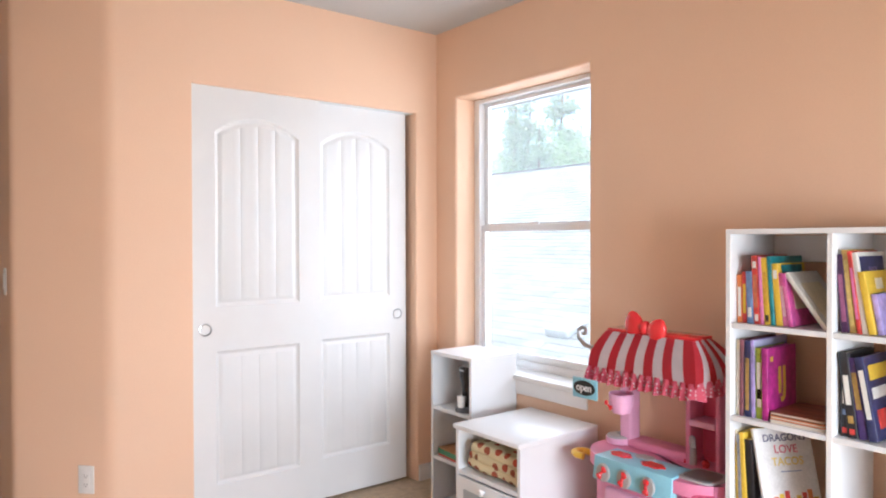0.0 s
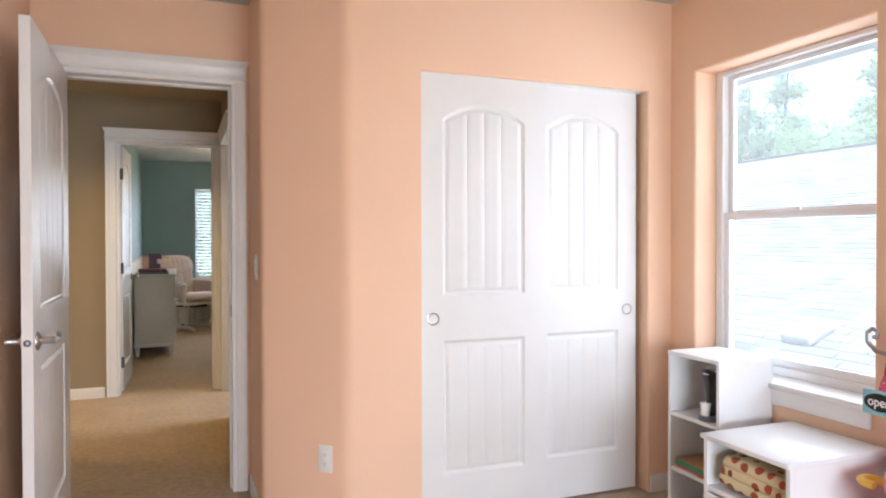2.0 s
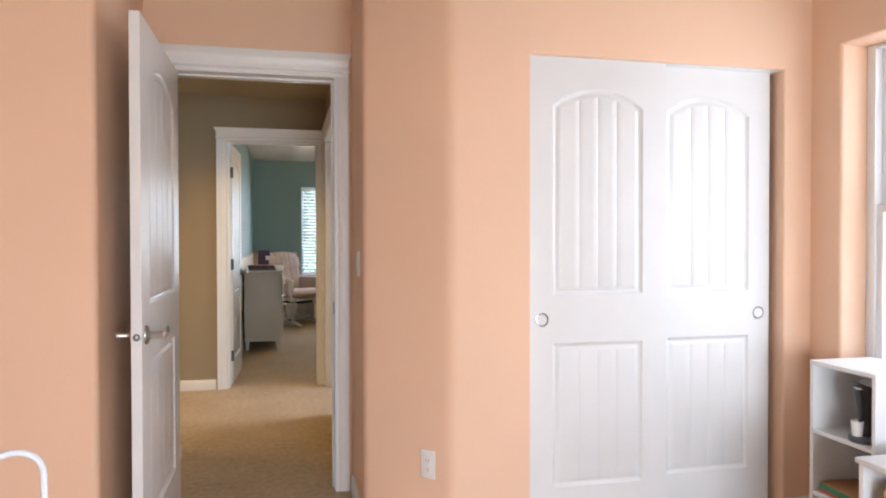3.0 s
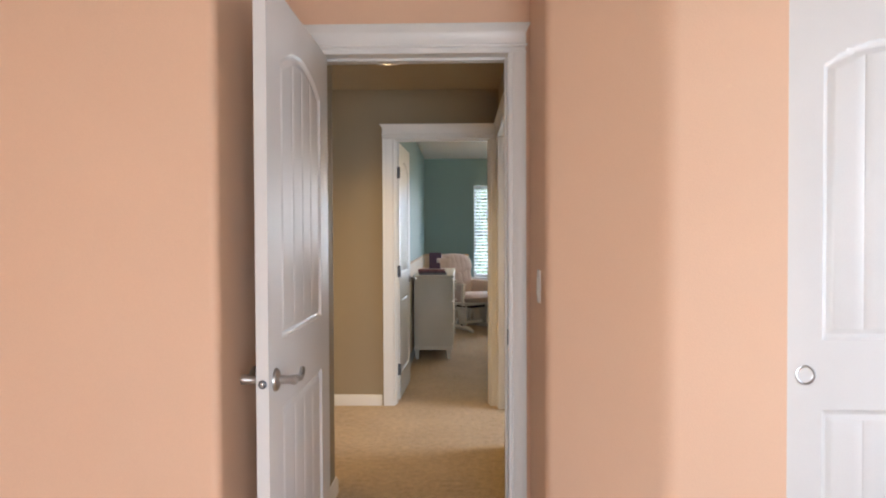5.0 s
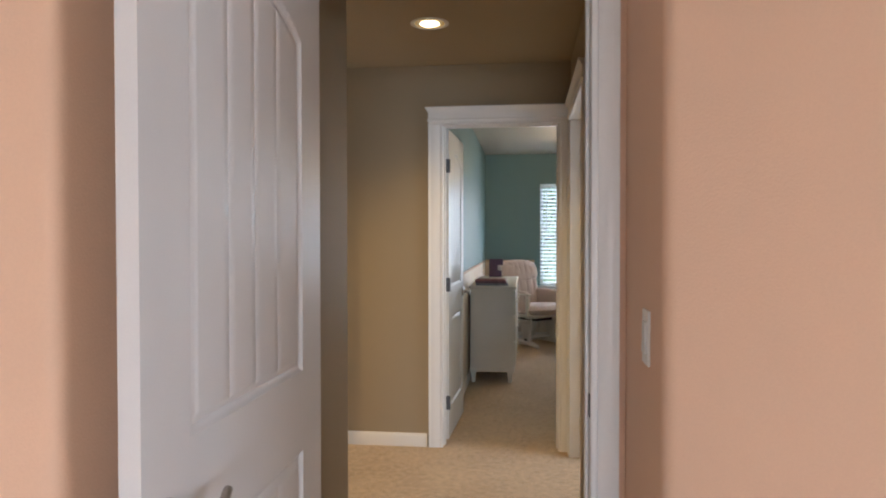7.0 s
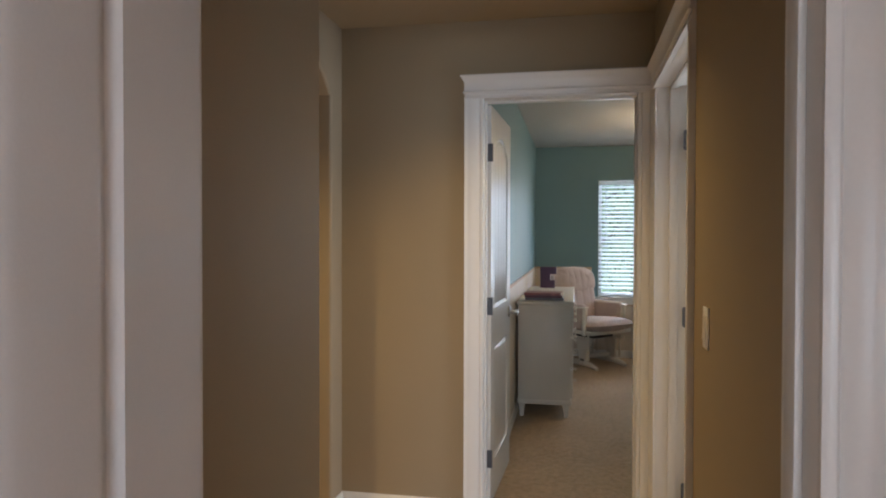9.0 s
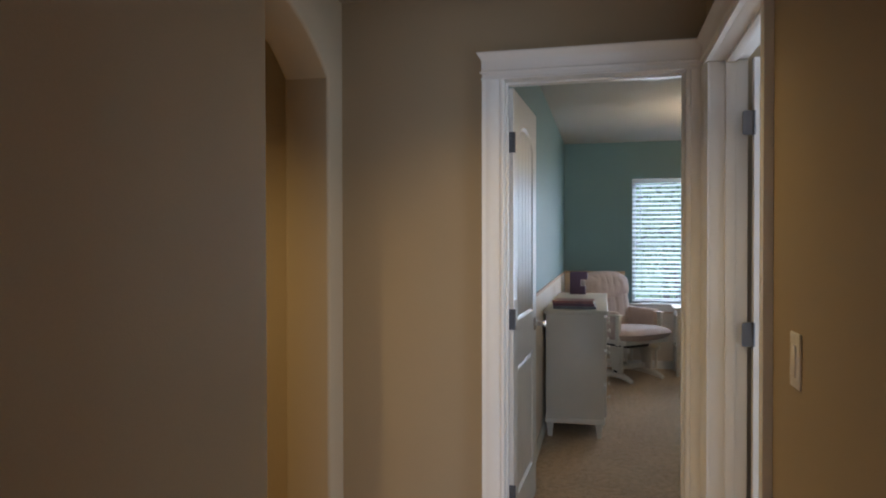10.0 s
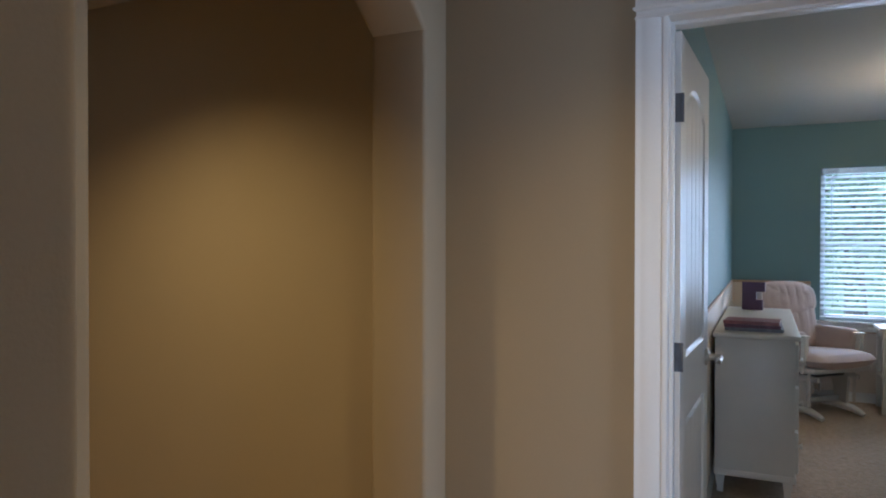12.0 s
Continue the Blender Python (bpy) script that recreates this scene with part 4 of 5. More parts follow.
# ---- things on the white shelves ----
def toy_coffee_maker(m):
    ob = new("toy_coffee_maker")
    ob.matrix_basis = m
    tagged(ob, "black toy coffee maker with a white cup", "toy")
    blk, gry = plain("toy_black_plastic", (0.015, 0.014, 0.015), 0.25), plain("toy_grey_plastic", (0.10, 0.10, 0.11), 0.4)
    part("base", lathe([(0.046, 0), (0.048, 0.004), (0.047, 0.014), (0.040, 0.020), (0.020, 0.021)], 28), gry, ob)
    b = lathe([(0.030, 0.018), (0.030, 0.06), (0.031, 0.10), (0.036, 0.14), (0.041, 0.162), (0.040, 0.172), (0.030, 0.176)], 28)
    for v in b.verts:
        v.co.y = v.co.y * 0.9 + 0.014 - 0.10 * max(0, v.co.z - 0.10)
        if v.co.z > 0.155:
            v.co.z -= v.co.y * 0.35
    part("body", b, blk, ob)
    part("lid", lathe([(0.033, 0.0), (0.036, 0.003), (0.034, 0.008), (0.015, 0.010)], 28, m=pose(0, 0.006, 0.172, 18)), plain("toy_silver", (0.6, 0.6, 0.62), 0.3), ob)
    part("cup", lathe([(0.017, 0.020), (0.021, 0.062), (0.0215, 0.066), (0.019, 0.066), (0.016, 0.03)], 24, m=pose(0.0, -0.026, 0)), PLATE, ob)
    return ob


toy_coffee_maker(pose(2.003, 2.676, 0, 0, 0, -90) @ pose(0.203, 0.050, 0.502) @ Matrix.Diagonal((1.0, 0.98, 1.18, 1)))


def striped_box(m):
    ob = new("flat_box")
    ob.matrix_basis = m
    tagged(ob, "flat game box with green, white and red edge stripes", "box")
    part("tray", box(0, 0.20, 0, 0.16, 0, 0.040, 0.002), plain("box_brown_card", (0.42, 0.20, 0.08), 0.6), ob)
    part("stripe", box(0.004, 0.196, -0.002, 0.0, 0.012, 0.036), plain("box_green", (0.05, 0.22, 0.10), 0.5), ob, "green edge stripe")
    part("stripe", box(0.004, 0.196, -0.002, 0.0, 0.002, 0.010), plain("box_red", (0.60, 0.06, 0.05), 0.5), ob, "red edge stripe")
    return ob


striped_box(pose(2.003, 2.676, 0, 0, 0, -90) @ pose(0.03, 0.02, 0.2605, 0, 0, -4))
bottle = holder("plastic_bottle", (2.09, 2.52, 0.036), "lilac plastic toy bottle on the lowest shelf", "bottle")
part("body", lathe([(0.030, 0), (0.033, 0.006), (0.033, 0.10), (0.026, 0.125), (0.012, 0.14)], 24), plain("lilac_plastic", (0.35, 0.28, 0.60), 0.3), bottle)
part("cap", lathe([(0.013, 0.14), (0.013, 0.165), (0.010, 0.168)], 20), plain("white_cap", (0.8, 0.8, 0.8), 0.3), bottle)


def dots_material(name, ground, spots, scale, size, third=None, rough=0.8):
    """Cloth with printed spots."""
    m = bpy.data.materials.new(name)
    m.use_nodes = True
    n, ln = m.node_tree.nodes, m.node_tree.links
    b = n["Principled BSDF"]
    b.inputs["Roughness"].default_value = rough
    tc, vo, mp = n.new("ShaderNodeTexCoord"), n.new("ShaderNodeTexVoronoi"), n.new("ShaderNodeMath")
    vo.inputs["Scale"].default_value, vo.inputs["Randomness"].default_value = scale, 0.35
    mp.operation, mp.inputs[1].default_value = "LESS_THAN", size
    ln.new(tc.outputs["Object"], vo.inputs["Vector"])
    ln.new(vo.outputs["Distance"], mp.inputs[0])
    mix = n.new("ShaderNodeMix")
    mix.data_type = "RGBA"
    mix.inputs["A"].default_value, mix.inputs["B"].default_value = (*ground, 1), (*spots, 1)
    ln.new(mp.outputs["Value"], mix.inputs["Factor"])
    if third:
        hue = n.new("ShaderNodeMix")
        hue.data_type = "RGBA"
        hue.inputs["A"].default_value, hue.inputs["B"].default_value = (*spots, 1), (*third, 1)
        sep = n.new("ShaderNodeSeparateColor")
        ln.new(vo.outputs["Color"], sep.inputs["Color"])
        ln.new(sep.outputs["Red"], hue.inputs["Factor"])
        ln.new(hue.outputs["Result"], mix.inputs["B"])
    ln.new(mix.outputs["Result"], b.inputs["Base Color"])
    wv = n.new("ShaderNodeTexNoise")
    wv.inputs["Scale"].default_value = 500
    ln.new(tc.outputs["Object"], wv.inputs["Vector"])
    bp = n.new("ShaderNodeBump")
    bp.inputs["Distance"].default_value = 0.001
    ln.new(wv.outputs["Fac"], bp.inputs["Height"])
    ln.new(bp.outputs["Normal"], b.inputs["Normal"])
    return m


def folded_cloth(m):
    ob = new("folded_cloth")
    ob.matrix_basis = m
    tagged(ob, "folded cream cloth printed with brown pears", "folded cloth")
    print_mat = dots_material("pear_print_cloth", (0.66, 0.56, 0.34), (0.16, 0.07, 0.03), 21, 0.34, (0.45, 0.08, 0.04))
    for k, (dz, w) in enumerate(((0.0, 0.30), (0.038, 0.29), (0.074, 0.275))):
        b = box(-w / 2, w / 2, 0.0, 0.26, dz, dz + 0.042, 0.018, 4)
        bmesh.ops.subdivide_edges(b, edges=b.edges[:], cuts=2, use_grid_fill=True)
        for v in b.verts:
            v.co.z += 0.010 * noise.noise(v.co * 14 + Vector((k, 0, 0))) - 0.10 * max(0.0, abs(v.co.x) - 0.09) * (k > 0)
            v.co.y += 0.006 * noise.noise(v.co * 9)
        part("fold", b, print_mat, ob)
    return ob


folded_cloth(pose(1.79, 2.241, 0, 0, 0, -90) @ pose(0.215, 0.03, 0.358, 0, 5, 6))


# ---- the toy kitchen ----
def toy_kitchen():
    ob = holder("toy_kitchen", (0, 0, 0), "pink plastic toy kitchen under a red and white striped canopy", "toy kitchen", turn=-90)
    pink = plain("toy_pink_plastic", (0.78, 0.26, 0.42), 0.35)
    rose = plain("toy_rose_plastic", (0.72, 0.12, 0.24), 0.35)
    pale = plain("toy_pale_pink", (0.80, 0.42, 0.60), 0.35)
    blue = plain("toy_blue_plastic", (0.28, 0.58, 0.70), 0.4)
    red = plain("toy_red_plastic", (0.70, 0.03, 0.035), 0.18, coat=0.3)
    cloth_r = plain("canopy_red_cloth", (0.66, 0.04, 0.06), 0.85, grain=400, bump=0.0004)
    cloth_w = plain("canopy_white_cloth", (0.86, 0.77, 0.79), 0.85, grain=400, bump=0.0004)
    grey = plain("toy_silver_plastic", (0.42, 0.40, 0.39), 0.3)
    yellow = plain("toy_yellow_plastic", (0.80, 0.48, 0.04), 0.35)
    steel = plain("toy_hook_metal", (0.45, 0.45, 0.46), 0.3, metal=0.8)

    plan = [(-0.085, 0.31, 0.02), (-0.095, 0.11, 0.07), (0.0, 0.012, 0.06), (0.40, 0.0, 0.03), (0.50, 0.02, 0.07), (0.555, 0.10, 0.06), (0.555, 0.31, 0.02)]

    def shelf_plan(inset):
        return [(0.24 + (x - 0.24) * (1 - inset / 0.3), 0.17 + (y - 0.17) * (1 - inset / 0.15), r) for x, y, r in plan]

    def soften(b, width):
        edges = [e for e in b.edges if len(e.link_faces) == 2 and e.calc_face_angle(0) > 1.2]
        bmesh.ops.bevel(b, geom=edges, offset=width, segments=3, affect="EDGES", profile=0.5)
        return b

    part("body", soften(prism(shelf_plan(0.022), 0.083, 0.562, seg=7), 0.008), pink, ob)
    oven = part("oven_door", box(0.06, 0.34, 0.014, 0.05, 0.12, 0.50, 0.02, 3), pale, ob)
    part("oven_window", box(0.10, 0.30, 0.009, 0.016, 0.20, 0.37, 0.0025, 2), rose, oven)
    part("oven_handle", tube([(0.10, 0.016, 0.44), (0.11, -0.008, 0.44), (0.29, -0.008, 0.44), (0.30, 0.016, 0.44)], 0.008, 10), yellow, oven)
    part("counter", soften(prism(plan, 0.562, 0.605, seg=7), 0.010), pink, ob)
    part("sink_front", box(0.405, 0.53, 0.012, 0.06, 0.50, 0.575, 0.012, 3), rose, ob, "rose-red panel under the sink")
    # upright blue cooker front with its knobs
    b = box(0.03, 0.388, -0.014, 0.135, 0.528, 0.612, 0.006, 2)
    for v in b.verts:
        if v.co.y < 0.02 and v.co.z > 0.57:
            v.co.y += 0.010
    cooker = part("cooker", b, blue, ob)

    def ribbon(size):
        """A flat plastic bow: two lobes and a knot, in the plane x and z."""
        r = bmesh.new()
        for sx in (-1, 1):
            l = bmesh.new()
            bmesh.ops.create_uvsphere(l, u_segments=14, v_segments=8, radius=1)
            for v in l.verts:
                v.co = Vector((sx * size * 0.62 + v.co.x * size * 0.5, v.co.y * size * 0.28, v.co.z * size * (0.5 + 0.22 * sx * v.co.x)))
            merge(r, l)
        l = bmesh.new()
        bmesh.ops.create_uvsphere(l, u_segments=12, v_segments=8, radius=size * 0.27)
        merge(r, l)
        return r

    for x, tilt in ((0.085, -50), (0.184, -62), (0.291, -86)):
        kb = part("knob", lathe([(0.031, 0), (0.032, 0.006), (0.029, 0.011), (0.020, 0.012)], 28, m=pose(x, -0.010, 0.560, 86)), grey, cooker)
        b = ribbon(0.025)
        b.transform(pose(x, -0.026, 0.561, 0, tilt))
        part("bow", b, red, kb, "small red bow")
    for nm, x, y, r, mt in (("burner", 0.105, 0.068, 0.048, red), ("burner", 0.262, 0.058, 0.052, red), ("burner", 0.190, 0.110, 0.045, grey)):
        b = bmesh.new()
        rings = []
        for rr, z in ((1.0, 0.611), (1.0, 0.6145), (0.9, 0.617), (0.45, 0.6155), (0.15, 0.6165)):
            rings.append([b.verts.new((x + r * rr * (1 + 0.10 * math.cos(6 * q)) * math.cos(q), y + 0.55 * r * rr * (1 + 0.10 * math.cos(6 * q)) * math.sin(q), z)) for q in [2 * math.pi * k / 36 for k in range(36)]])
        for u, w in zip(rings, rings[1:]):
            for k in range(36):
                b.faces.new((u[k], u[(k + 1) % 36], w[(k + 1) % 36], w[k]))
        b.faces.new(rings[-1])
        part(nm, b, mt, cooker)
    pan = part("pan", lathe([(0.040, 0.604), (0.054, 0.608), (0.056, 0.630), (0.052, 0.631)], 30, m=Matrix.Translation((-0.022, 0.215, 0))), pale, ob, "pale pink pot")
    part("lid", lathe([(0.053, 0.631), (0.050, 0.637), (0.012, 0.640), (0.010, 0.646), (0.004, 0.647)], 30, m=Matrix.Translation((-0.022, 0.215, 0))), grey, pan, "grey pot lid")
    basin = part("sink", soften(prism([(0.375, 0.035, 0.03), (0.50, 0.035, 0.03), (0.525, 0.10, 0.03), (0.50, 0.175, 0.03), (0.375, 0.165, 0.03)], 0.600, 0.612, seg=5), 0.003), grey, ob)
    part("bowl", prism([(0.388, 0.048, 0.025), (0.492, 0.048, 0.025), (0.512, 0.10, 0.025), (0.49, 0.162, 0.025), (0.388, 0.152, 0.025)], 0.6105, 0.6135, seg=5), plain("sink_dark", (0.16, 0.14, 0.13), 0.35), basin)
    part("faucet", tube([(0.335, 0.205, 0.600), (0.335, 0.205, 0.66), (0.337, 0.195, 0.688), (0.350, 0.175, 0.703), (0.367, 0.155, 0.697), (0.373, 0.148, 0.680)], [0.014, 0.012, 0.012, 0.012, 0.010, 0.010], 12), grey, ob)
    for x in (0.305, 0.385):
        part("tap_knob", lathe([(0.013, 0.600), (0.016, 0.618), (0.009, 0.627)], 16, m=Matrix.Translation((x, 0.21, 0))), red, ob)
    part("side_handle", tube([(-0.070, 0.045, 0.572), (-0.105, 0.040, 0.574), (-0.130, 0.055, 0.574), (-0.138, 0.085, 0.572), (-0.125, 0.112, 0.570), (-0.085, 0.12, 0.568)], 0.013, 12), yellow, ob, "yellow loop handle")
    # back panel: post, ledge and open cupboard
    part("post", box(-0.012, 0.046, 0.20, 0.268, 0.60, 0.985, 0.012, 3), pale, ob)
    part("ledge", box(0.03, 0.33, 0.195, 0.30, 0.600, 0.634, 0.014, 3), pink, ob)
    part("cupboard_back", box(0.315, 0.47, 0.285, 0.31, 0.60, 0.985, 0.008, 3), rose, ob)
    part("cupboard_side", box(0.306, 0.326, 0.195, 0.31, 0.60, 0.985, 0.007, 3), pink, ob)
    part("cupboard_side", box(0.432, 0.452, 0.195, 0.31, 0.60, 0.985, 0.007, 3), pink, ob)
    part("shelf", box(0.326, 0.432, 0.188, 0.30, 0.742, 0.764, 0.006, 2), pale, ob)
    # canopy: striped slopes, top board and ruffle
    lo = [(-0.003, 0.0), (0.478, 0.0), (0.478, 0.32), (-0.003, 0.32)]
    hi = [(0.044, 0.050), (0.432, 0.050), (0.432, 0.17), (0.044, 0.17)]
    for low in list(ob.children):
        low.location.z -= 0.083
    z0, z1 = 0.832, 0.976
    canopy = part("canopy_top", box(0.043, 0.435, 0.058, 0.175, z1 - 0.002, z1 + 0.010, 0.004, 2), red, ob, "red plastic canopy board")
    for a, c, count in ((0, 1, 11), (1, 2, 7), (3, 0, 7), (2, 3, 11)):
        for k in range(count):
            s0, s1 = k / count, (k + 1) / count
            b = bmesh.new()
            A0, A1 = Vector(lo[a]).lerp(Vector(lo[c]), s0), Vector(lo[a]).lerp(Vector(lo[c]), s1)
            B0, B1 = Vector(hi[a]).lerp(Vector(hi[c]), s0), Vector(hi[a]).lerp(Vector(hi[c]), s1)
            nrm = Vector((lo[c][1] - lo[a][1], lo[a][0] - lo[c][0])).normalized()
            before, after = Vector((nrm.y, -nrm.x)), Vector((-nrm.y, nrm.x))
            rows = []
            for i in range(7):
                q = i / 6
                push = 0.016 * math.sin(math.pi * q)
                n0, n1 = (nrm + before * max(0, 1 - 7 * e) + after * max(0, 7 * e - 6) for e in (s0, s1))
                rows.append([A0.lerp(B0, q) + n0 * push, A1.lerp(B1, q) + n1 * push, z0 + (z1 - z0) * q])
            vs = [[b.verts.new((r[0].x, r[0].y, r[2])), b.verts.new((r[1].x, r[1].y, r[2]))] for r in rows]
            for u, w in zip(vs, vs[1:]):
                b.faces.new((u[0], u[1], w[1], w[0]))
            ins = bmesh.ops.solidify(b, geom=b.faces[:], thickness=0.002)
            part("stripe", b, cloth_w if k % 2 else cloth_r, canopy)
    ruffle_mat = dots_material("dotted_ruffle_cloth", (0.82, 0.15, 0.23), (0.88, 0.72, 0.74), 80, 0.30)
    b = bmesh.new()
    loop = []
    for a, c, n in ((3, 0, 40), (0, 1, 90), (1, 2, 40)):
        for k in range(n):
            loop.append(Vector(lo[a]).lerp(Vector(lo[c]), k / n))
    rings = []
    for j, (dz, amp) in enumerate(((0.016, 0.002), (0.0, 0.006), (-0.018, 0.010), (-0.037, 0.013))):
        ring = []
        for k, p in enumerate(loop):
            d = (loop[min(k + 1, len(loop) - 1)] - loop[max(k - 1, 0)]).normalized()
            nrm = Vector((d.y, -d.x))
            off = amp * math.sin(k * 0.95 + 0.4 * math.sin(k * 0.21)) + 0.004 * j
            q = p + nrm * off
            ring.append(b.verts.new((q.x, q.y, z0 + dz + 0.004 * math.sin(k * 0.6) * (j == 3))))
        rings.append(ring)
    for u, w in zip(rings, rings[1:]):
        for k in range(len(loop) - 1):
            b.faces.new((u[k], u[k + 1], w[k + 1], w[k]))
    bmesh.ops.solidify(b, geom=b.faces[:], thickness=0.0015)
    part("ruffle", b, ruffle_mat, canopy, "pink dotted cloth ruffle")
    # bow on top
    b = bmesh.new()
    for s in (-1, 1):
        l = bmesh.new()
        bmesh.ops.create_uvsphere(l, u_segments=24, v_segments=14, radius=1)
        for v in l.verts:
            x = v.co.x * 0.043
            v.co = Vector((s * 0.050 + x, v.co.y * 0.022, v.co.z * (0.043 + 0.35 * s * x)))
        merge(b, l, pose(0, 0, 0, 0, -7 * 0 + 4, 0))
    bow = part("bow", b, red, canopy, "glossy red plastic bow")
    bow.matrix_basis = pose(0.225, 0.060, z1 + 0.026, 0, 5, 0)
    l = bmesh.new()
    bmesh.ops.create_uvsphere(l, u_segments=20, v_segments=12, radius=1)
    for v in l.verts:
        v.co = Vector((v.co.x * 0.020, v.co.y * 0.026, v.co.z * 0.024))
    l.transform(bow.matrix_basis)
    part("bow_knot", l, red, canopy)
    # hook, sign and hanging cup
    first = set(ob.children)
    hook = [(0.02, 0.10, 0.925), (-0.02, 0.085, 0.905), (-0.045, 0.075, 0.910), (-0.062, 0.07, 0.930), (-0.062, 0.068, 0.955), (-0.050, 0.068, 0.965), (-0.038, 0.068, 0.958), (-0.040, 0.068, 0.946), (-0.048, 0.068, 0.945)]
    part("scroll_hook", tube(hook, 0.006, 10), steel, ob, "grey scroll-shaped hook")
    sign = part("sign", box(-0.066, 0.030, -0.030, -0.022, 0.775, 0.832, 0.004), blue, ob, "pale blue sign with a black oval")
    b = lathe([(1.0, 0.0), (1.0, 0.002), (0.94, 0.003)], 32)
    b.transform(pose(-0.018, -0.030, 0.805, 90) @ Matrix.Diagonal((0.042, 0.021, 1, 1)))
    part("oval", b, plain("sign_black", (0.012, 0.012, 0.012), 0.4), sign)
    lettering("open", 0.030, plain("sign_white", (0.8, 0.8, 0.8), 0.5), sign, pose(-0.018, -0.0337, 0.806, 90))
    part("hanging_cup", lathe([(0.010, 0.715), (0.034, 0.722), (0.046, 0.750), (0.048, 0.780), (0.050, 0.792), (0.046, 0.794), (0.042, 0.76)], 28, m=Matrix.Translation((0.088, 0.09, 0))), pale, ob, "pale pink hanging cup")
    b = ribbon(0.019)
    b.transform(pose(0.064, 0.040, 0.752, 0, 35, 0))
    part("cup_bow", b, red, ob)
    part("cup_arm", tube([(0.088, 0.13, 0.79), (0.06, 0.18, 0.80), (0.03, 0.24, 0.80)], 0.008, 8), pink, ob)
    for hung in set(ob.children) - first:
        if hung.name.startswith("sign"):
            hung.matrix_basis = Matrix.Translation((0.046, -0.022, -0.256)) @ Matrix.Diagonal((1.3, 1, 1.28, 1))
        elif hung.name.startswith("scroll"):
            hung.matrix_basis = Matrix.Translation((-0.020, 0, -0.25)) @ Matrix.Diagonal((1.55, 1, 1.27, 1))
        else:
            hung.location.z -= 0.045
    ob.matrix_basis = pose(1.955, 1.648, 0, 0, 0, -90) @ Matrix.Diagonal((0.90, 0.95, 1, 1))
    return ob


toy_kitchen()


# ---- white tube hoop beside the path ----
def hoop_stand():
    ob = holder("tube_stand", (-0.48, 1.74, 0), "white bent metal tube hoop standing on the carpet", "tube stand", turn=35)
    white = plain("white_enamel_tube", (0.74, 0.77, 0.82), 0.3)
    pts = [(-0.055, 0, 0.012)] + [(-0.055, 0, z) for z in (0.3, 0.6, 0.78)]
    pts += [(-0.055 * math.cos(a), 0, 0.815 + 0.052 * math.sin(a)) for a in [math.pi * k / 12 for k in range(13)]]
    pts += [(0.055, 0, z) for z in (0.78, 0.6, 0.3, 0.012)]
    part("hoop", tube(pts, 0.006, 12), white, ob)
    for x in (-0.055, 0.055):
        part("foot", tube([(x, -0.14, 0.009), (x, 0.14, 0.009)], 0.009, 10), white, ob)
    part("crossbar", tube([(-0.055, 0, 0.30), (0.055, 0, 0.30)], 0.005, 10), white, ob)
    return ob


hoop_stand()


# ---- far bedroom ----
def bedroom_window():
    ob = holder("window_2", (0, BED_N, 0), "white double window behind slatted blinds", "window", kind="structure")
    x0, x1, z0, z1, mid = 0.242, 1.66, 0.70, 2.045, 0.951
    for a, c in ((x0, x0 + 0.04), (mid - 0.03, mid + 0.03), (x1 - 0.04, x1)):
        part("frame", box(a, c, 0.075, 0.135, z0, z1, 0.004), VINYL, ob)
    for a, c in ((x0 + 0.04, mid - 0.03), (mid + 0.03, x1 - 0.04)):
        part("rail", box(a, c, 0.08, 0.13, z0, z0 + 0.045, 0.003), VINYL, ob)
        part("rail", box(a, c, 0.08, 0.13, z1 - 0.045, z1, 0.003), VINYL, ob)
        part("rail", box(a, c, 0.085, 0.125, 1.36, 1.39, 0.003), VINYL, ob)
        g = part("pane", box(a, c, 0.100, 0.104, z0 + 0.045, z1 - 0.045), SHADED_GLASS, ob)
        g.visible_shadow = False
    part("stool", box(x0 - 0.05, x1 + 0.05, -0.05, 0.078, z0 - 0.022, z0, 0.004), TRIM, ob)
    part("apron", box(x0 - 0.03, x1 + 0.03, -0.022, -0.008, z0 - 0.085, z0 - 0.022, 0.003), TRIM, ob)
    return ob


bedroom_window()
BLIND = material("blind_slat_white", (0.82, 0.84, 0.84), 0.4, vary=0.02, scale=8)
sheer(BLIND, (0.80, 0.84, 0.84), 0.45)


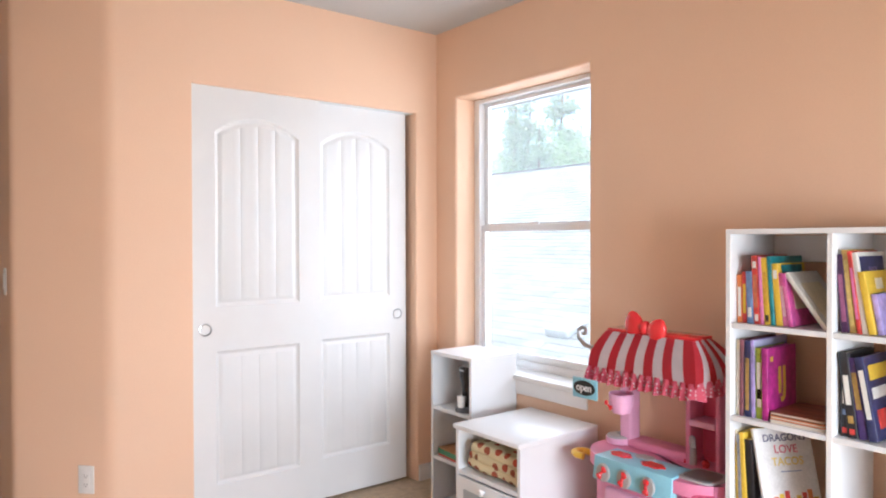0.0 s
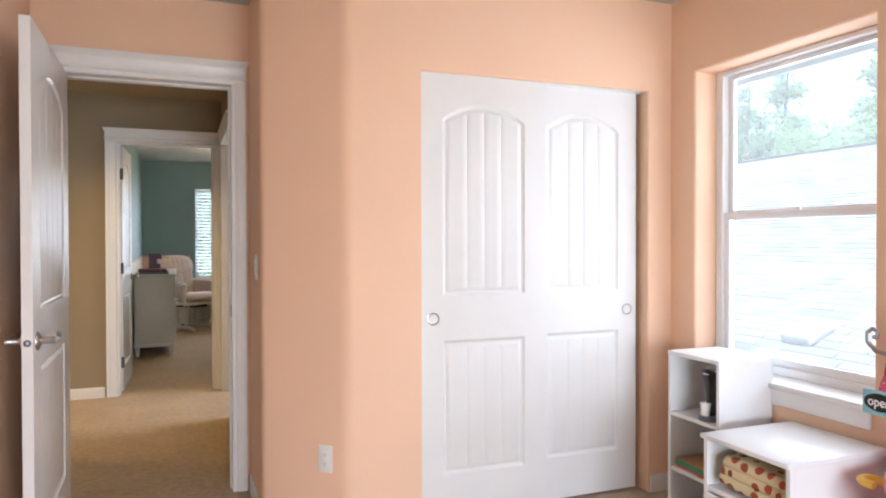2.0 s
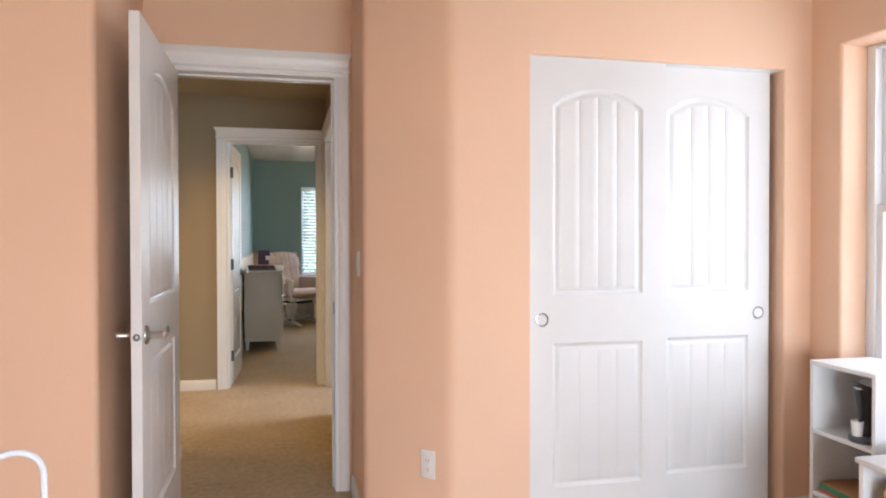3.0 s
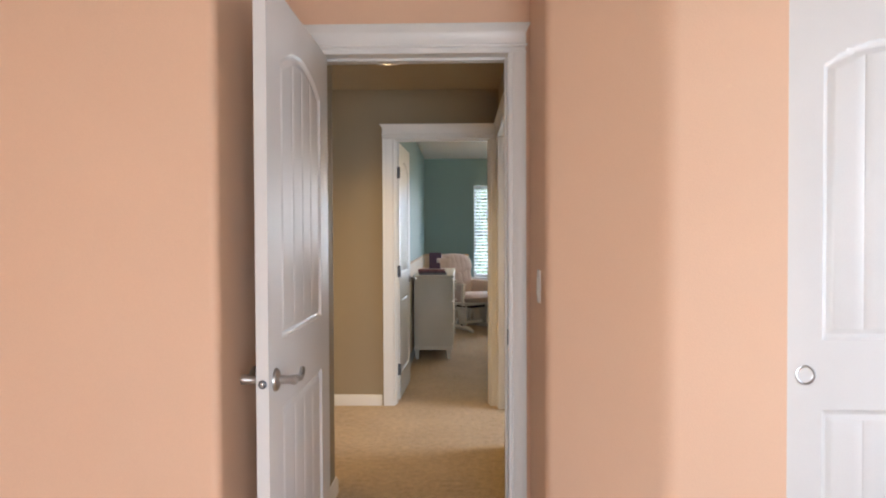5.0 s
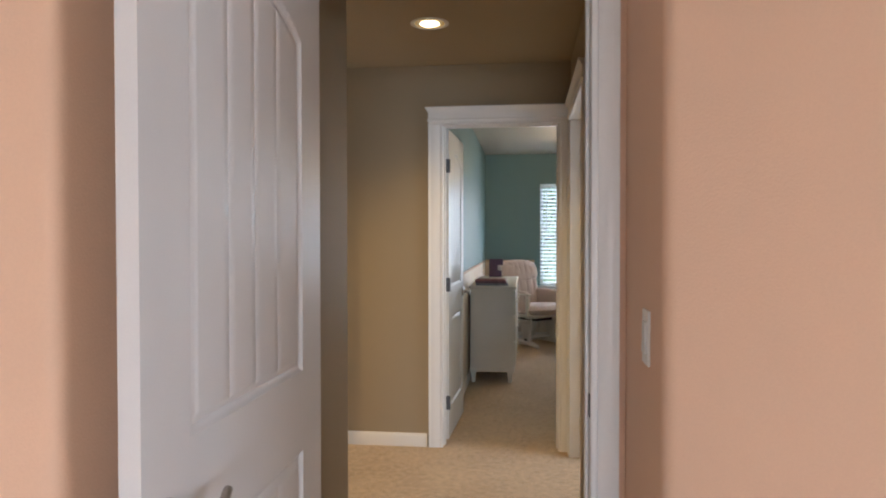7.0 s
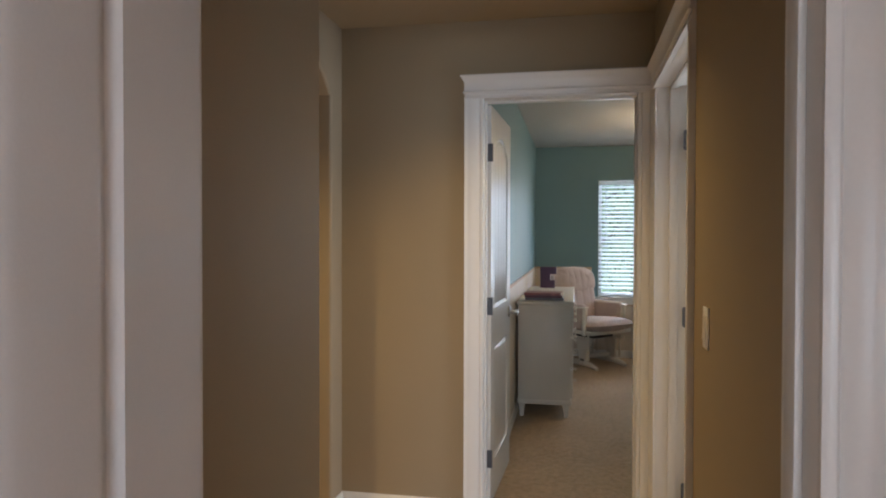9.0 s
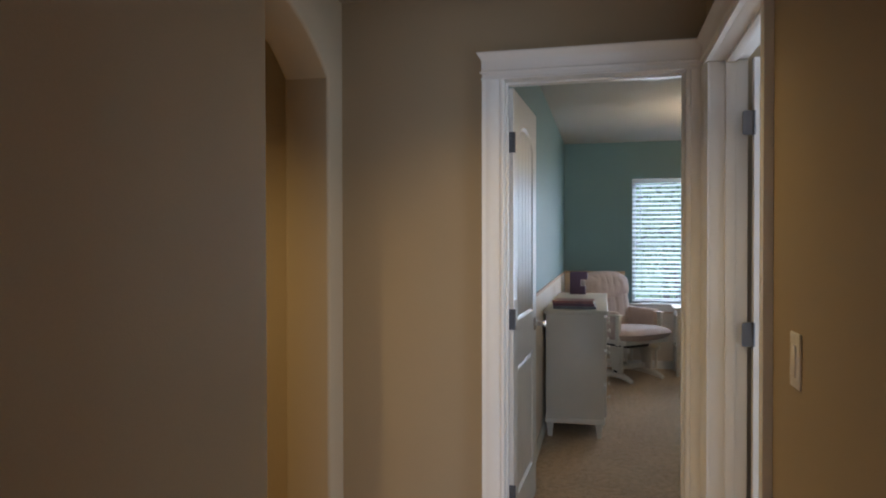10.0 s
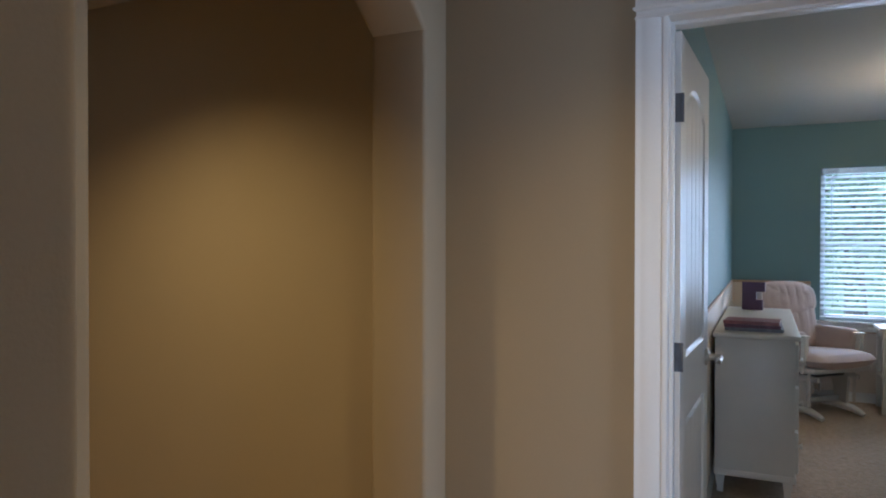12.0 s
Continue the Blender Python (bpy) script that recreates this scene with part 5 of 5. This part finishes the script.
def blind(x0, x1):
    ob = holder("window_blind", ((x0 + x1) / 2, BED_N + 0.035, 2.043), "white slatted window blind, lowered with its slats open", "blind", "bedroom blinds")
    w = (x1 - x0) / 2
    part("headrail", box(-w, w, -0.03, 0.03, -0.050, 0.0, 0.003), BLIND, ob)
    first = None
    for k in range(25):
        z = -0.078 - 0.0485 * k
        if first is None:
            b = bmesh.new()
            pr = [(-0.024, 0.0), (-0.012, 0.002), (0, 0.0028), (0.012, 0.002), (0.024, 0.0), (0.024, 0.0024), (0.012, 0.0045), (0, 0.0052), (-0.012, 0.0045), (-0.024, 0.0024)]
            e = [[b.verts.new((s * w, p[0], p[1])) for p in pr] for s in (-1, 1)]
            for i in range(len(pr)):
                b.faces.new((e[0][i], e[0][(i + 1) % len(pr)], e[1][(i + 1) % len(pr)], e[1][i]))
            b.faces.new(e[0][::-1])
            b.faces.new(e[1])
            first = part("slat", b, BLIND, ob)
            s = first
        else:
            s = new("slat", first.data)
            s.parent = ob
        s.matrix_basis = pose(0, 0, z, 28)
    part("bottom_rail", box(-w, w, -0.025, 0.025, -1.335, -1.312, 0.003), BLIND, ob)
    for x in (-w * 0.72, w * 0.72):
        part("ladder_cord", tube([(x, -0.026, -0.05), (x, -0.026, -1.312)], 0.0015, 6), BLIND, ob)
    part("wand", tube([(-w + 0.08, -0.036, -0.05), (-w + 0.082, -0.038, -0.62)], 0.004, 8), BLIND, ob)
    return ob


blind(0.246, 0.944)
blind(0.958, 1.656)


def dresser():
    ob = holder("dresser", (BED_W + 0.018, 8.277, 0), "long off-white painted dresser on tapered feet", "dresser")
    d, l, h = 0.432, 1.66, 0.892
    part("carcass", box(0.012, d - 0.022, 0.012, l - 0.012, 0.11, h - 0.028, 0.003), FURN, ob)
    part("top", box(0, d + 0.004, 0, l, h - 0.028, h, 0.006, 3), FURN, ob)
    part("base_moulding", box(0.008, d - 0.014, 0.008, l - 0.008, 0.10, 0.135, 0.004), FURN, ob)
    for x in (0.04, d - 0.055):
        for y in (0.045, l - 0.045):
            part("foot", lathe([(0.020, 0), (0.024, 0.012), (0.022, 0.03), (0.034, 0.085), (0.034, 0.102)], 4, m=pose(x, y, 0, 0, 0, 45)), FURN, ob)
    for r in range(3):
        for c in range(2):
            y0 = 0.03 + c * 0.803
            z0 = 0.15 + r * 0.237
            dr = part("drawer", box(d - 0.024, d - 0.004, y0, y0 + 0.79, z0, z0 + 0.222, 0.005, 2), FURN, ob)
            for y in (y0 + 0.16, y0 + 0.63):
                part("knob", lathe([(0.007, 0), (0.006, 0.012), (0.015, 0.017), (0.016, 0.023), (0.010, 0.028)], 16, m=pose(d - 0.004, y, z0 + 0.111, 0, 90)), FURN, dr)
    return ob


dresser()
MAROON = (0.30, 0.12, 0.12)
for k, (col, lab, w) in enumerate((((0.20, 0.20, 0.22), "grey hardback album at the bottom of a pile", 0.30), ((0.13, 0.06, 0.09), "dark plum album in a pile on the dresser", 0.29), (MAROON, "maroon album on top of a pile", 0.285))):
    book(pose(-0.405 + 0.004 * k, 8.60 - 0.006 * k, 0.892 + 0.020 * k + 0.019, 0, 90, -2 * k) @ pose(0, -0.21, 0), 0.019, w, 0.21, col, lab, [], "albums on the dresser")


def letter_block(m):
    ob = new("letter_block")
    ob.matrix_basis = m
    tagged(ob, "dark purple notched display block on the dresser", "ornament")
    outline = [(0, 0, 0), (0.14, 0, 0), (0.14, 0.075, 0), (0.095, 0.075, 0), (0.095, 0.135, 0), (0.155, 0.135, 0), (0.155, 0.205, 0), (0.0, 0.205, 0)]
    b = prism(outline, 0, 0.035)
    b.transform(pose(0, 0, 0, 90))
    part("block", b, plain("purple_lacquer", (0.085, 0.045, 0.10), 0.4), ob)
    b = box(0.098, 0.136, -0.028, -0.008, 0.078, 0.130, 0.006)
    part("inset", b, plain("pale_inset", (0.55, 0.50, 0.50), 0.5), ob, "small pale inset")
    return ob


letter_block(pose(-0.35, 9.78, 0.892, 0, 0, -6))


def pillow(width, height, thick, pleats=0, sag=0.0, square=4.0, depth=0.010):
    """A stuffed cushion in the plane y and z, swelling along x; pleats run up it."""
    b = bmesh.new()
    n, m_ = 40, 22
    sheets = []
    for s in (1, -1):
        rows = []
        for j in range(m_ + 1):
            v = -1 + 2 * j / m_
            row = []
            for i in range(n + 1):
                u = -1 + 2 * i / n
                # squash the square to a rounded outline
                k = max(abs(u), abs(v)) / max(1e-6, (abs(u) ** square + abs(v) ** square) ** (1 / square))
                y, z = u * k * width / 2, v * k * height / 2
                edge = (1 - abs(u) ** 3.5) * (1 - abs(v) ** 3.5)
                t = thick / 2 * max(0.0, edge) ** 0.42
                if pleats:
                    t -= depth * edge * abs(math.cos(math.pi * pleats * (u + 1) / 2)) ** 10 * (0.5 + 0.5 * v)
                t += 0.004 * edge * noise.noise(Vector((u * 3, v * 3, s)))
                row.append(b.verts.new((s * t, y, z - sag * (1 - u * u) * (v > 0) * v)))
            rows.append(row)
        sheets.append(rows)
    for s, rows in zip((1, -1), sheets):
        for j in range(m_):
            for i in range(n):
                q = (rows[j][i], rows[j][i + 1], rows[j + 1][i + 1], rows[j + 1][i])
                b.faces.new(q if s > 0 else q[::-1])
    bmesh.ops.remove_doubles(b, verts=b.verts[:], dist=0.0015)
    return b


def glider_chair():
    ob = holder("glider_chair", (0.12, 10.60, 0), "white wooden glider chair with blush-pink tufted cushions", "glider chair", turn=-45)
    wood = FURN
    cloth = material("blush_cushion_cloth", (0.52, 0.41, 0.355), 0.75, vary=0.06, scale=9, grain=320, bump=0.0006)
    for s in (-1, 1):
        y = s * 0.215
        runner = [(-0.30, y, 0.030), (-0.24, y, 0.045), (-0.10, y, 0.066), (0.10, y, 0.066), (0.24, y, 0.055), (0.31, y, 0.035), (0.345, y, 0.020)]
        part("runner", tube(runner, [0.022, 0.028, 0.030, 0.031, 0.030, 0.026, 0.018], 10), wood, ob)
        b = box(0.05, 0.21, y - 0.014, y + 0.014, 0.07, 0.30, 0.005)
        for v in b.verts:
            v.co.x += 0.05 * (0.30 - v.co.z) / 0.23 * (1 if v.co.x < 0.13 else -0.3)
        part("base_post", b, wood, ob)
        part("bolt_plate", box(0.115, 0.165, y + s * 0.0145, y + s * 0.018, 0.085, 0.105, 0.002), DARK, ob, "dark steel bolt plate")
        part("base_post", box(-0.20, -0.13, y - 0.014, y + 0.014, 0.06, 0.30, 0.005), wood, ob)
        part("glide_rail", box(-0.24, 0.30, y - 0.016, y + 0.016, 0.295, 0.335, 0.006), wood, ob)
        part("link_arm", box(-0.10, -0.075, y + s * 0.018, y + s * 0.030, 0.12, 0.37, 0.004), wood, ob)
        part("link_arm", box(0.225, 0.25, y + s * 0.018, y + s * 0.030, 0.10, 0.37, 0.004), wood, ob)
        b = box(0.205, 0.250, y + s * 0.075 - 0.020, y + s * 0.075 + 0.020, 0.36, 0.665, 0.010, 3)
        for v in b.verts:
            v.co.x += 0.05 * (v.co.z - 0.36)
        part("arm_post", b, wood, ob)
        part("back_post", tube([(-0.20, y + s * 0.075, 0.36), (-0.25, y + s * 0.07, 0.66), (-0.29, y + s * 0.05, 0.90)], 0.020, 8), wood, ob)
        part("arm_rail", box(-0.25, 0.27, y + s * 0.075 - 0.03, y + s * 0.075 + 0.03, 0.645, 0.662, 0.006), wood, ob)
        part("arm_cushion", box(-0.22, 0.215, y + s * 0.06 - 0.040, y + s * 0.06 + 0.045, 0.42, 0.685, 0.028, 4), cloth, ob)
    for x0, x1 in ((-0.18, -0.14), (0.10, 0.13)):
        part("crossbar", box(x0, x1, -0.21, 0.21, 0.10, 0.14, 0.005), wood, ob)
    part("seat_frame", box(-0.24, 0.34, -0.30, 0.30, 0.372, 0.408, 0.006), wood, ob)
    part("glide_mechanism", box(-0.10, 0.20, -0.18, 0.18, 0.315, 0.368, 0.01), DARK, ob, "dark metal gliding mechanism")
    b = pillow(0.60, 0.72, 0.155, 0, square=5.0)
    b.transform(pose(0.10, 0, 0.455, 0, 86))
    part("seat_cushion", b, cloth, ob)
    b = pillow(0.60, 0.58, 0.17, 5, square=5.0, depth=0.016)
    b.transform(pose(-0.205, 0, 0.70, 0, -9))
    part("back_cushion", b, cloth, ob)
    b = pillow(0.66, 0.33, 0.21, 7, 0.0, 2.8, 0.012)
    b.transform(pose(-0.245, 0, 0.895, 0, -10))
    part("head_cushion", b, cloth, ob)
    return ob


glider_chair()


def side_table():
    ob = holder("side_table", (0.66, 10.68, 0), "small white side table with a lower shelf below the window", "side table")
    w, d, h = 0.62, 0.36, 0.70
    part("tabletop", box(-0.02, w + 0.02, -0.02, d, h - 0.022, h, 0.004), FURN, ob)
    part("apron", box(0.03, w - 0.03, 0.008, 0.026, h - 0.10, h - 0.022, 0.002), FURN, ob)
    part("apron", box(0.008, 0.026, 0.03, d - 0.03, h - 0.10, h - 0.022, 0.002), FURN, ob)
    part("apron", box(w - 0.026, w - 0.008, 0.03, d - 0.03, h - 0.10, h - 0.022, 0.002), FURN, ob)
    for x in (0.017, w - 0.017):
        for y in (0.017, d - 0.03):
            part("leg", box(x - 0.017, x + 0.017, y - 0.017, y + 0.017, 0, h - 0.022, 0.003), FURN, ob)
    part("lower_shelf", box(0.0, w, 0.0, d - 0.02, 0.285, 0.303, 0.003), FURN, ob)
    return ob


side_table()


def chandelier():
    ob = holder("chandelier", (0.99, 9.2, H), "gilt beaded chandelier with lit candle bulbs", "chandelier")
    gilt = material("gilt_metal", (0.62, 0.45, 0.22), 0.35, metal=0.9, vary=0.08, scale=30)
    bead = plain("pale_glass_bead", (0.75, 0.68, 0.55), 0.15)
    part("canopy", lathe([(0.06, -0.001), (0.06, -0.015), (0.035, -0.03), (0.010, -0.035)], 28), gilt, ob)
    part("stem", tube([(0, 0, -0.03), (0, 0, -0.42)], 0.008, 10), gilt, ob)
    part("hub", lathe([(0.010, -0.54), (0.035, -0.51), (0.045, -0.47), (0.030, -0.43), (0.012, -0.40)], 24), gilt, ob)
    for k in range(5):
        a = 2 * math.pi * k / 5 + math.pi
        ca, sa = math.cos(a), math.sin(a)
        pts = [(r * ca, r * sa, z) for r, z in ((0.03, -0.47), (0.10, -0.53), (0.19, -0.53), (0.26, -0.47), (0.28, -0.42))]
        arm = part("arm", tube(pts, 0.007, 8), gilt, ob)
        part("candle", lathe([(0.022, -0.42), (0.024, -0.412), (0.010, -0.41), (0.010, -0.34)], 14, m=Matrix.Translation((0.28 * ca, 0.28 * sa, 0))), PLATE, arm)
        part("bulb", lathe([(0.006, -0.34), (0.014, -0.322), (0.010, -0.30), (0.002, -0.28)], 14, m=Matrix.Translation((0.28 * ca, 0.28 * sa, 0))), BULB, arm)
        b = bmesh.new()
        for i in range(7):
            s = bmesh.new()
            bmesh.ops.create_uvsphere(s, u_segments=10, v_segments=6, radius=0.011 - 0.0008 * i)
            merge(b, s, Matrix.Translation(((0.28 + 0.008 * math.sin(i)) * ca, (0.28 + 0.008 * math.sin(i)) * sa, -0.435 - 0.019 * i)))
        part("bead_drop", b, bead, arm)
    return ob


chandelier()

# ---- outdoors ----
GRASS = material("far_lawn", (0.07, 0.12, 0.035), 0.95, vary=0.3, scale=0.5, grain=12, fine=0.2)
tagged(link("ground", box(-400, 400, -400, 400, -3.2, -2.95), GRASS, smooth=False), "green lawn round the houses", "lawn", kind="structure")
slab("wall_storey_below", -3.2, 4.0, -1.8, 11.3, -2.95, -0.13, CREAM, "plain storey below the rooms", "wall")


def neighbour_house():
    ob = holder("neighbour_house", (4.7, -7.0, -2.95), "neighbouring house with a grey shingle roof", "house")
    sid = material("house_siding", (0.55, 0.55, 0.52), 0.7, vary=0.04, scale=1, grain=30)
    under = material("roof_deck", (0.05, 0.05, 0.05), 0.9, vary=0.06, scale=2, grain=60)
    shingle = random_material("grey_roof_shingle", (0.115, 0.12, 0.11), (0.20, 0.20, 0.185), 0.95)
    L, run, e = 26.0, 7.4, 2.70
    slope = math.atan2(3.3, run)
    part("wall", box(0.4, 2 * run - 0.4, 0.4, L - 0.4, 0, e, 0.01), sid, ob)
    for k in range(2):
        m = pose(0, 0, e, 0, -math.degrees(slope)) if k == 0 else pose(2 * run, L, e, 0, 0, 180) @ pose(0, 0, 0, 0, -math.degrees(slope))
        roof = part("roof", box(0, run / math.cos(slope), 0, L, -0.14, 0, 0.01), under, ob)
        roof.matrix_basis = m
        if k:
            continue
        verts, faces = [], []
        rng = random.Random(5)
        step, tab, length = 0.143, 0.305, run / math.cos(slope)
        for r in range(int(length / step)):
            x0 = r * step
            y = -0.3 * rng.random()
            while y < L:
                wd = tab * rng.uniform(0.55, 1.35)
                y0, y1 = max(0, y) + 0.004, min(L, y + wd) - 0.004
                y += wd
                if y1 - y0 < 0.03:
                    continue
                j = rng.uniform(-0.006, 0.006)
                n = len(verts)
                h = rng.uniform(0.006, 0.011)
                verts += [(x0 + j, y0, 0.001), (x0 + j, y1, 0.001), (x0 + step, y1, 0.001), (x0 + step, y0, 0.001), (x0 + j, y0, h), (x0 + j, y1, h), (x0 + step, y1, 0.003), (x0 + step, y0, 0.003)]
                faces += [(n, n + 1, n + 5, n + 4), (n + 4, n + 5, n + 6, n + 7), (n, n + 4, n + 7, n + 3), (n + 1, n + 2, n + 6, n + 5)]
        me = bpy.data.meshes.new("shingles")
        me.from_pydata(verts, [], faces)
        me.materials.append(shingle)
        sh = new("shingles", me)
        sh.parent = roof
        tagged(sh, kind="stuff")
    ridge = part("ridge_cap", box(run - 0.12, run + 0.12, 0, L, e + 3.27, e + 3.315, 0.02), under, ob)
    part("gutter", box(-0.11, -0.005, 0, L, e - 0.10, e + 0.01, 0.02), sid, ob)
    vent = box(-0.20, 0.20, -0.17, 0.17, 0.0, 0.11, 0.02, 2)
    for v in vent.verts:
        if v.co.x > 0:
            v.co.z *= 0.35
    v_ob = part("roof_vent", vent, material("vent_metal", (0.45, 0.46, 0.48), 0.5, vary=0.05), ob, "pale metal roof vent")
    v_ob.matrix_basis = pose(0, 0, e, 0, -math.degrees(slope)) @ Matrix.Translation((1.31, 12.26, 0.012))
    return ob


neighbour_house()

LEAF = sheer(random_material("tree_leaves", (0.11, 0.17, 0.08), (0.21, 0.28, 0.15), 0.6), (0.36, 0.50, 0.22), 0.5)
NEEDLE = sheer(random_material("conifer_needles", (0.11, 0.16, 0.10), (0.20, 0.26, 0.17), 0.7), (0.34, 0.46, 0.26), 0.5)
BARK = material("tree_bark", (0.14, 0.10, 0.07), 0.9, vary=0.25, scale=6, grain=40, bump=0.02)


def tree(name, height, spread, conifer, seed, label):
    rng = random.Random(seed)
    ob = holder(name, (0, 0, 0), label, "tree", "trees behind the houses")
    b = tube([(0.1 * math.sin(i), 0.08 * math.cos(i * 1.3), height * i / 8) for i in range(9)], [0.02 + 0.028 * height * (1 - i / 8) ** 1.2 for i in range(9)], 8)
    tips = []
    for k in range(34 if conifer else 22):
        q = rng.uniform(0.18, 0.97) if conifer else rng.uniform(0.35, 0.92)
        a = rng.uniform(0, 2 * math.pi)
        reach = spread * ((1 - q) * 1.05 + 0.06 if conifer else rng.uniform(0.45, 1.0) * math.sin(math.pi * min(1, q * 0.95)) ** 0.5)
        z0 = height * q
        tip = Vector((math.cos(a) * reach, math.sin(a) * reach, z0 + (-0.12 if conifer else 0.45) * reach))
        mid = Vector((tip.x * 0.5, tip.y * 0.5, (z0 + tip.z) / 2 + 0.05 * reach))
        tube([(0, 0, z0), mid, tip], [0.05, 0.03, 0.012], 5, b)
        tips.append((Vector((0, 0, z0)), mid, tip, reach))
    part("trunk", b, BARK, ob)
    verts, faces = [], []
    for root, mid, tip, reach in tips:
        n = int((110 if conifer else 150) * (0.5 + reach / spread))
        for _ in range(n):
            q = rng.random() ** 0.6
            p = root.lerp(tip, q)
            r = (0.16 + 0.10 * reach) if conifer else (0.30 + 0.22 * reach)
            p = p + Vector((rng.gauss(0, r), rng.gauss(0, r), rng.gauss(0, r * 0.7)))
            s = rng.uniform(0.07, 0.17)
            u = Vector((rng.gauss(0, 1), rng.gauss(0, 1), rng.gauss(0, 0.6))).normalized()
            w = u.orthogonal().normalized()
            i = len(verts)
            verts += [p - u * s, p + w * s * 0.5, p + u * s, p - w * s * 0.5]
            faces.append((i, i + 1, i + 2, i + 3))
    me = bpy.data.meshes.new("crown")
    me.from_pydata([tuple(v) for v in verts], [], faces)
    me.materials.append(NEEDLE if conifer else LEAF)
    crown = new("crown", me)
    crown.parent = ob
    return ob


fir = tree("fir_tree", 11.0, 2.4, True, 3, "tall dark green fir with drooping limbs")
fir.matrix_basis = pose(23, 23, -2.95)
leafy = tree("leafy_tree", 8.5, 3.2, False, 8, "broad green leafy tree with gaps in its crown")
leafy.matrix_basis = pose(24, 17.5, -2.95)
for x, y, s, r in ((26, 27, 1.1, 40), (20.5, 28.5, 0.95, 130), (30, 22, 1.25, 200), (28, 33, 1.2, 75), (33, 30, 1.35, 310), (24.5, 25.5, 1.0, 15), (21.5, 20.8, 0.85, 250)):
    copy_thing(fir, pose(x, y, -2.95, 0, 0, r)).scale = (s, s, s)
for x, y, s, r in ((27, 13, 1.05, 60), (25, 31.5, 0.95, 150), (29, 27.5, 1.15, 20), (25.5, 21.5, 1.0, 90), (22.5, 25.2, 0.9, 215), (27.5, 24.0, 1.1, 330),
                   (0.2, 19.5, 1.0, 10), (3.4, 18.6, 0.95, 100), (-2.6, 21.0, 1.1, 190), (6.2, 21.5, 1.05, 260), (1.8, 23.5, 1.3, 300), (4.8, 25.5, 1.35, 30)):
    copy_thing(leafy, pose(x, y, -2.95, 0, 0, r)).scale = (s, s, s)
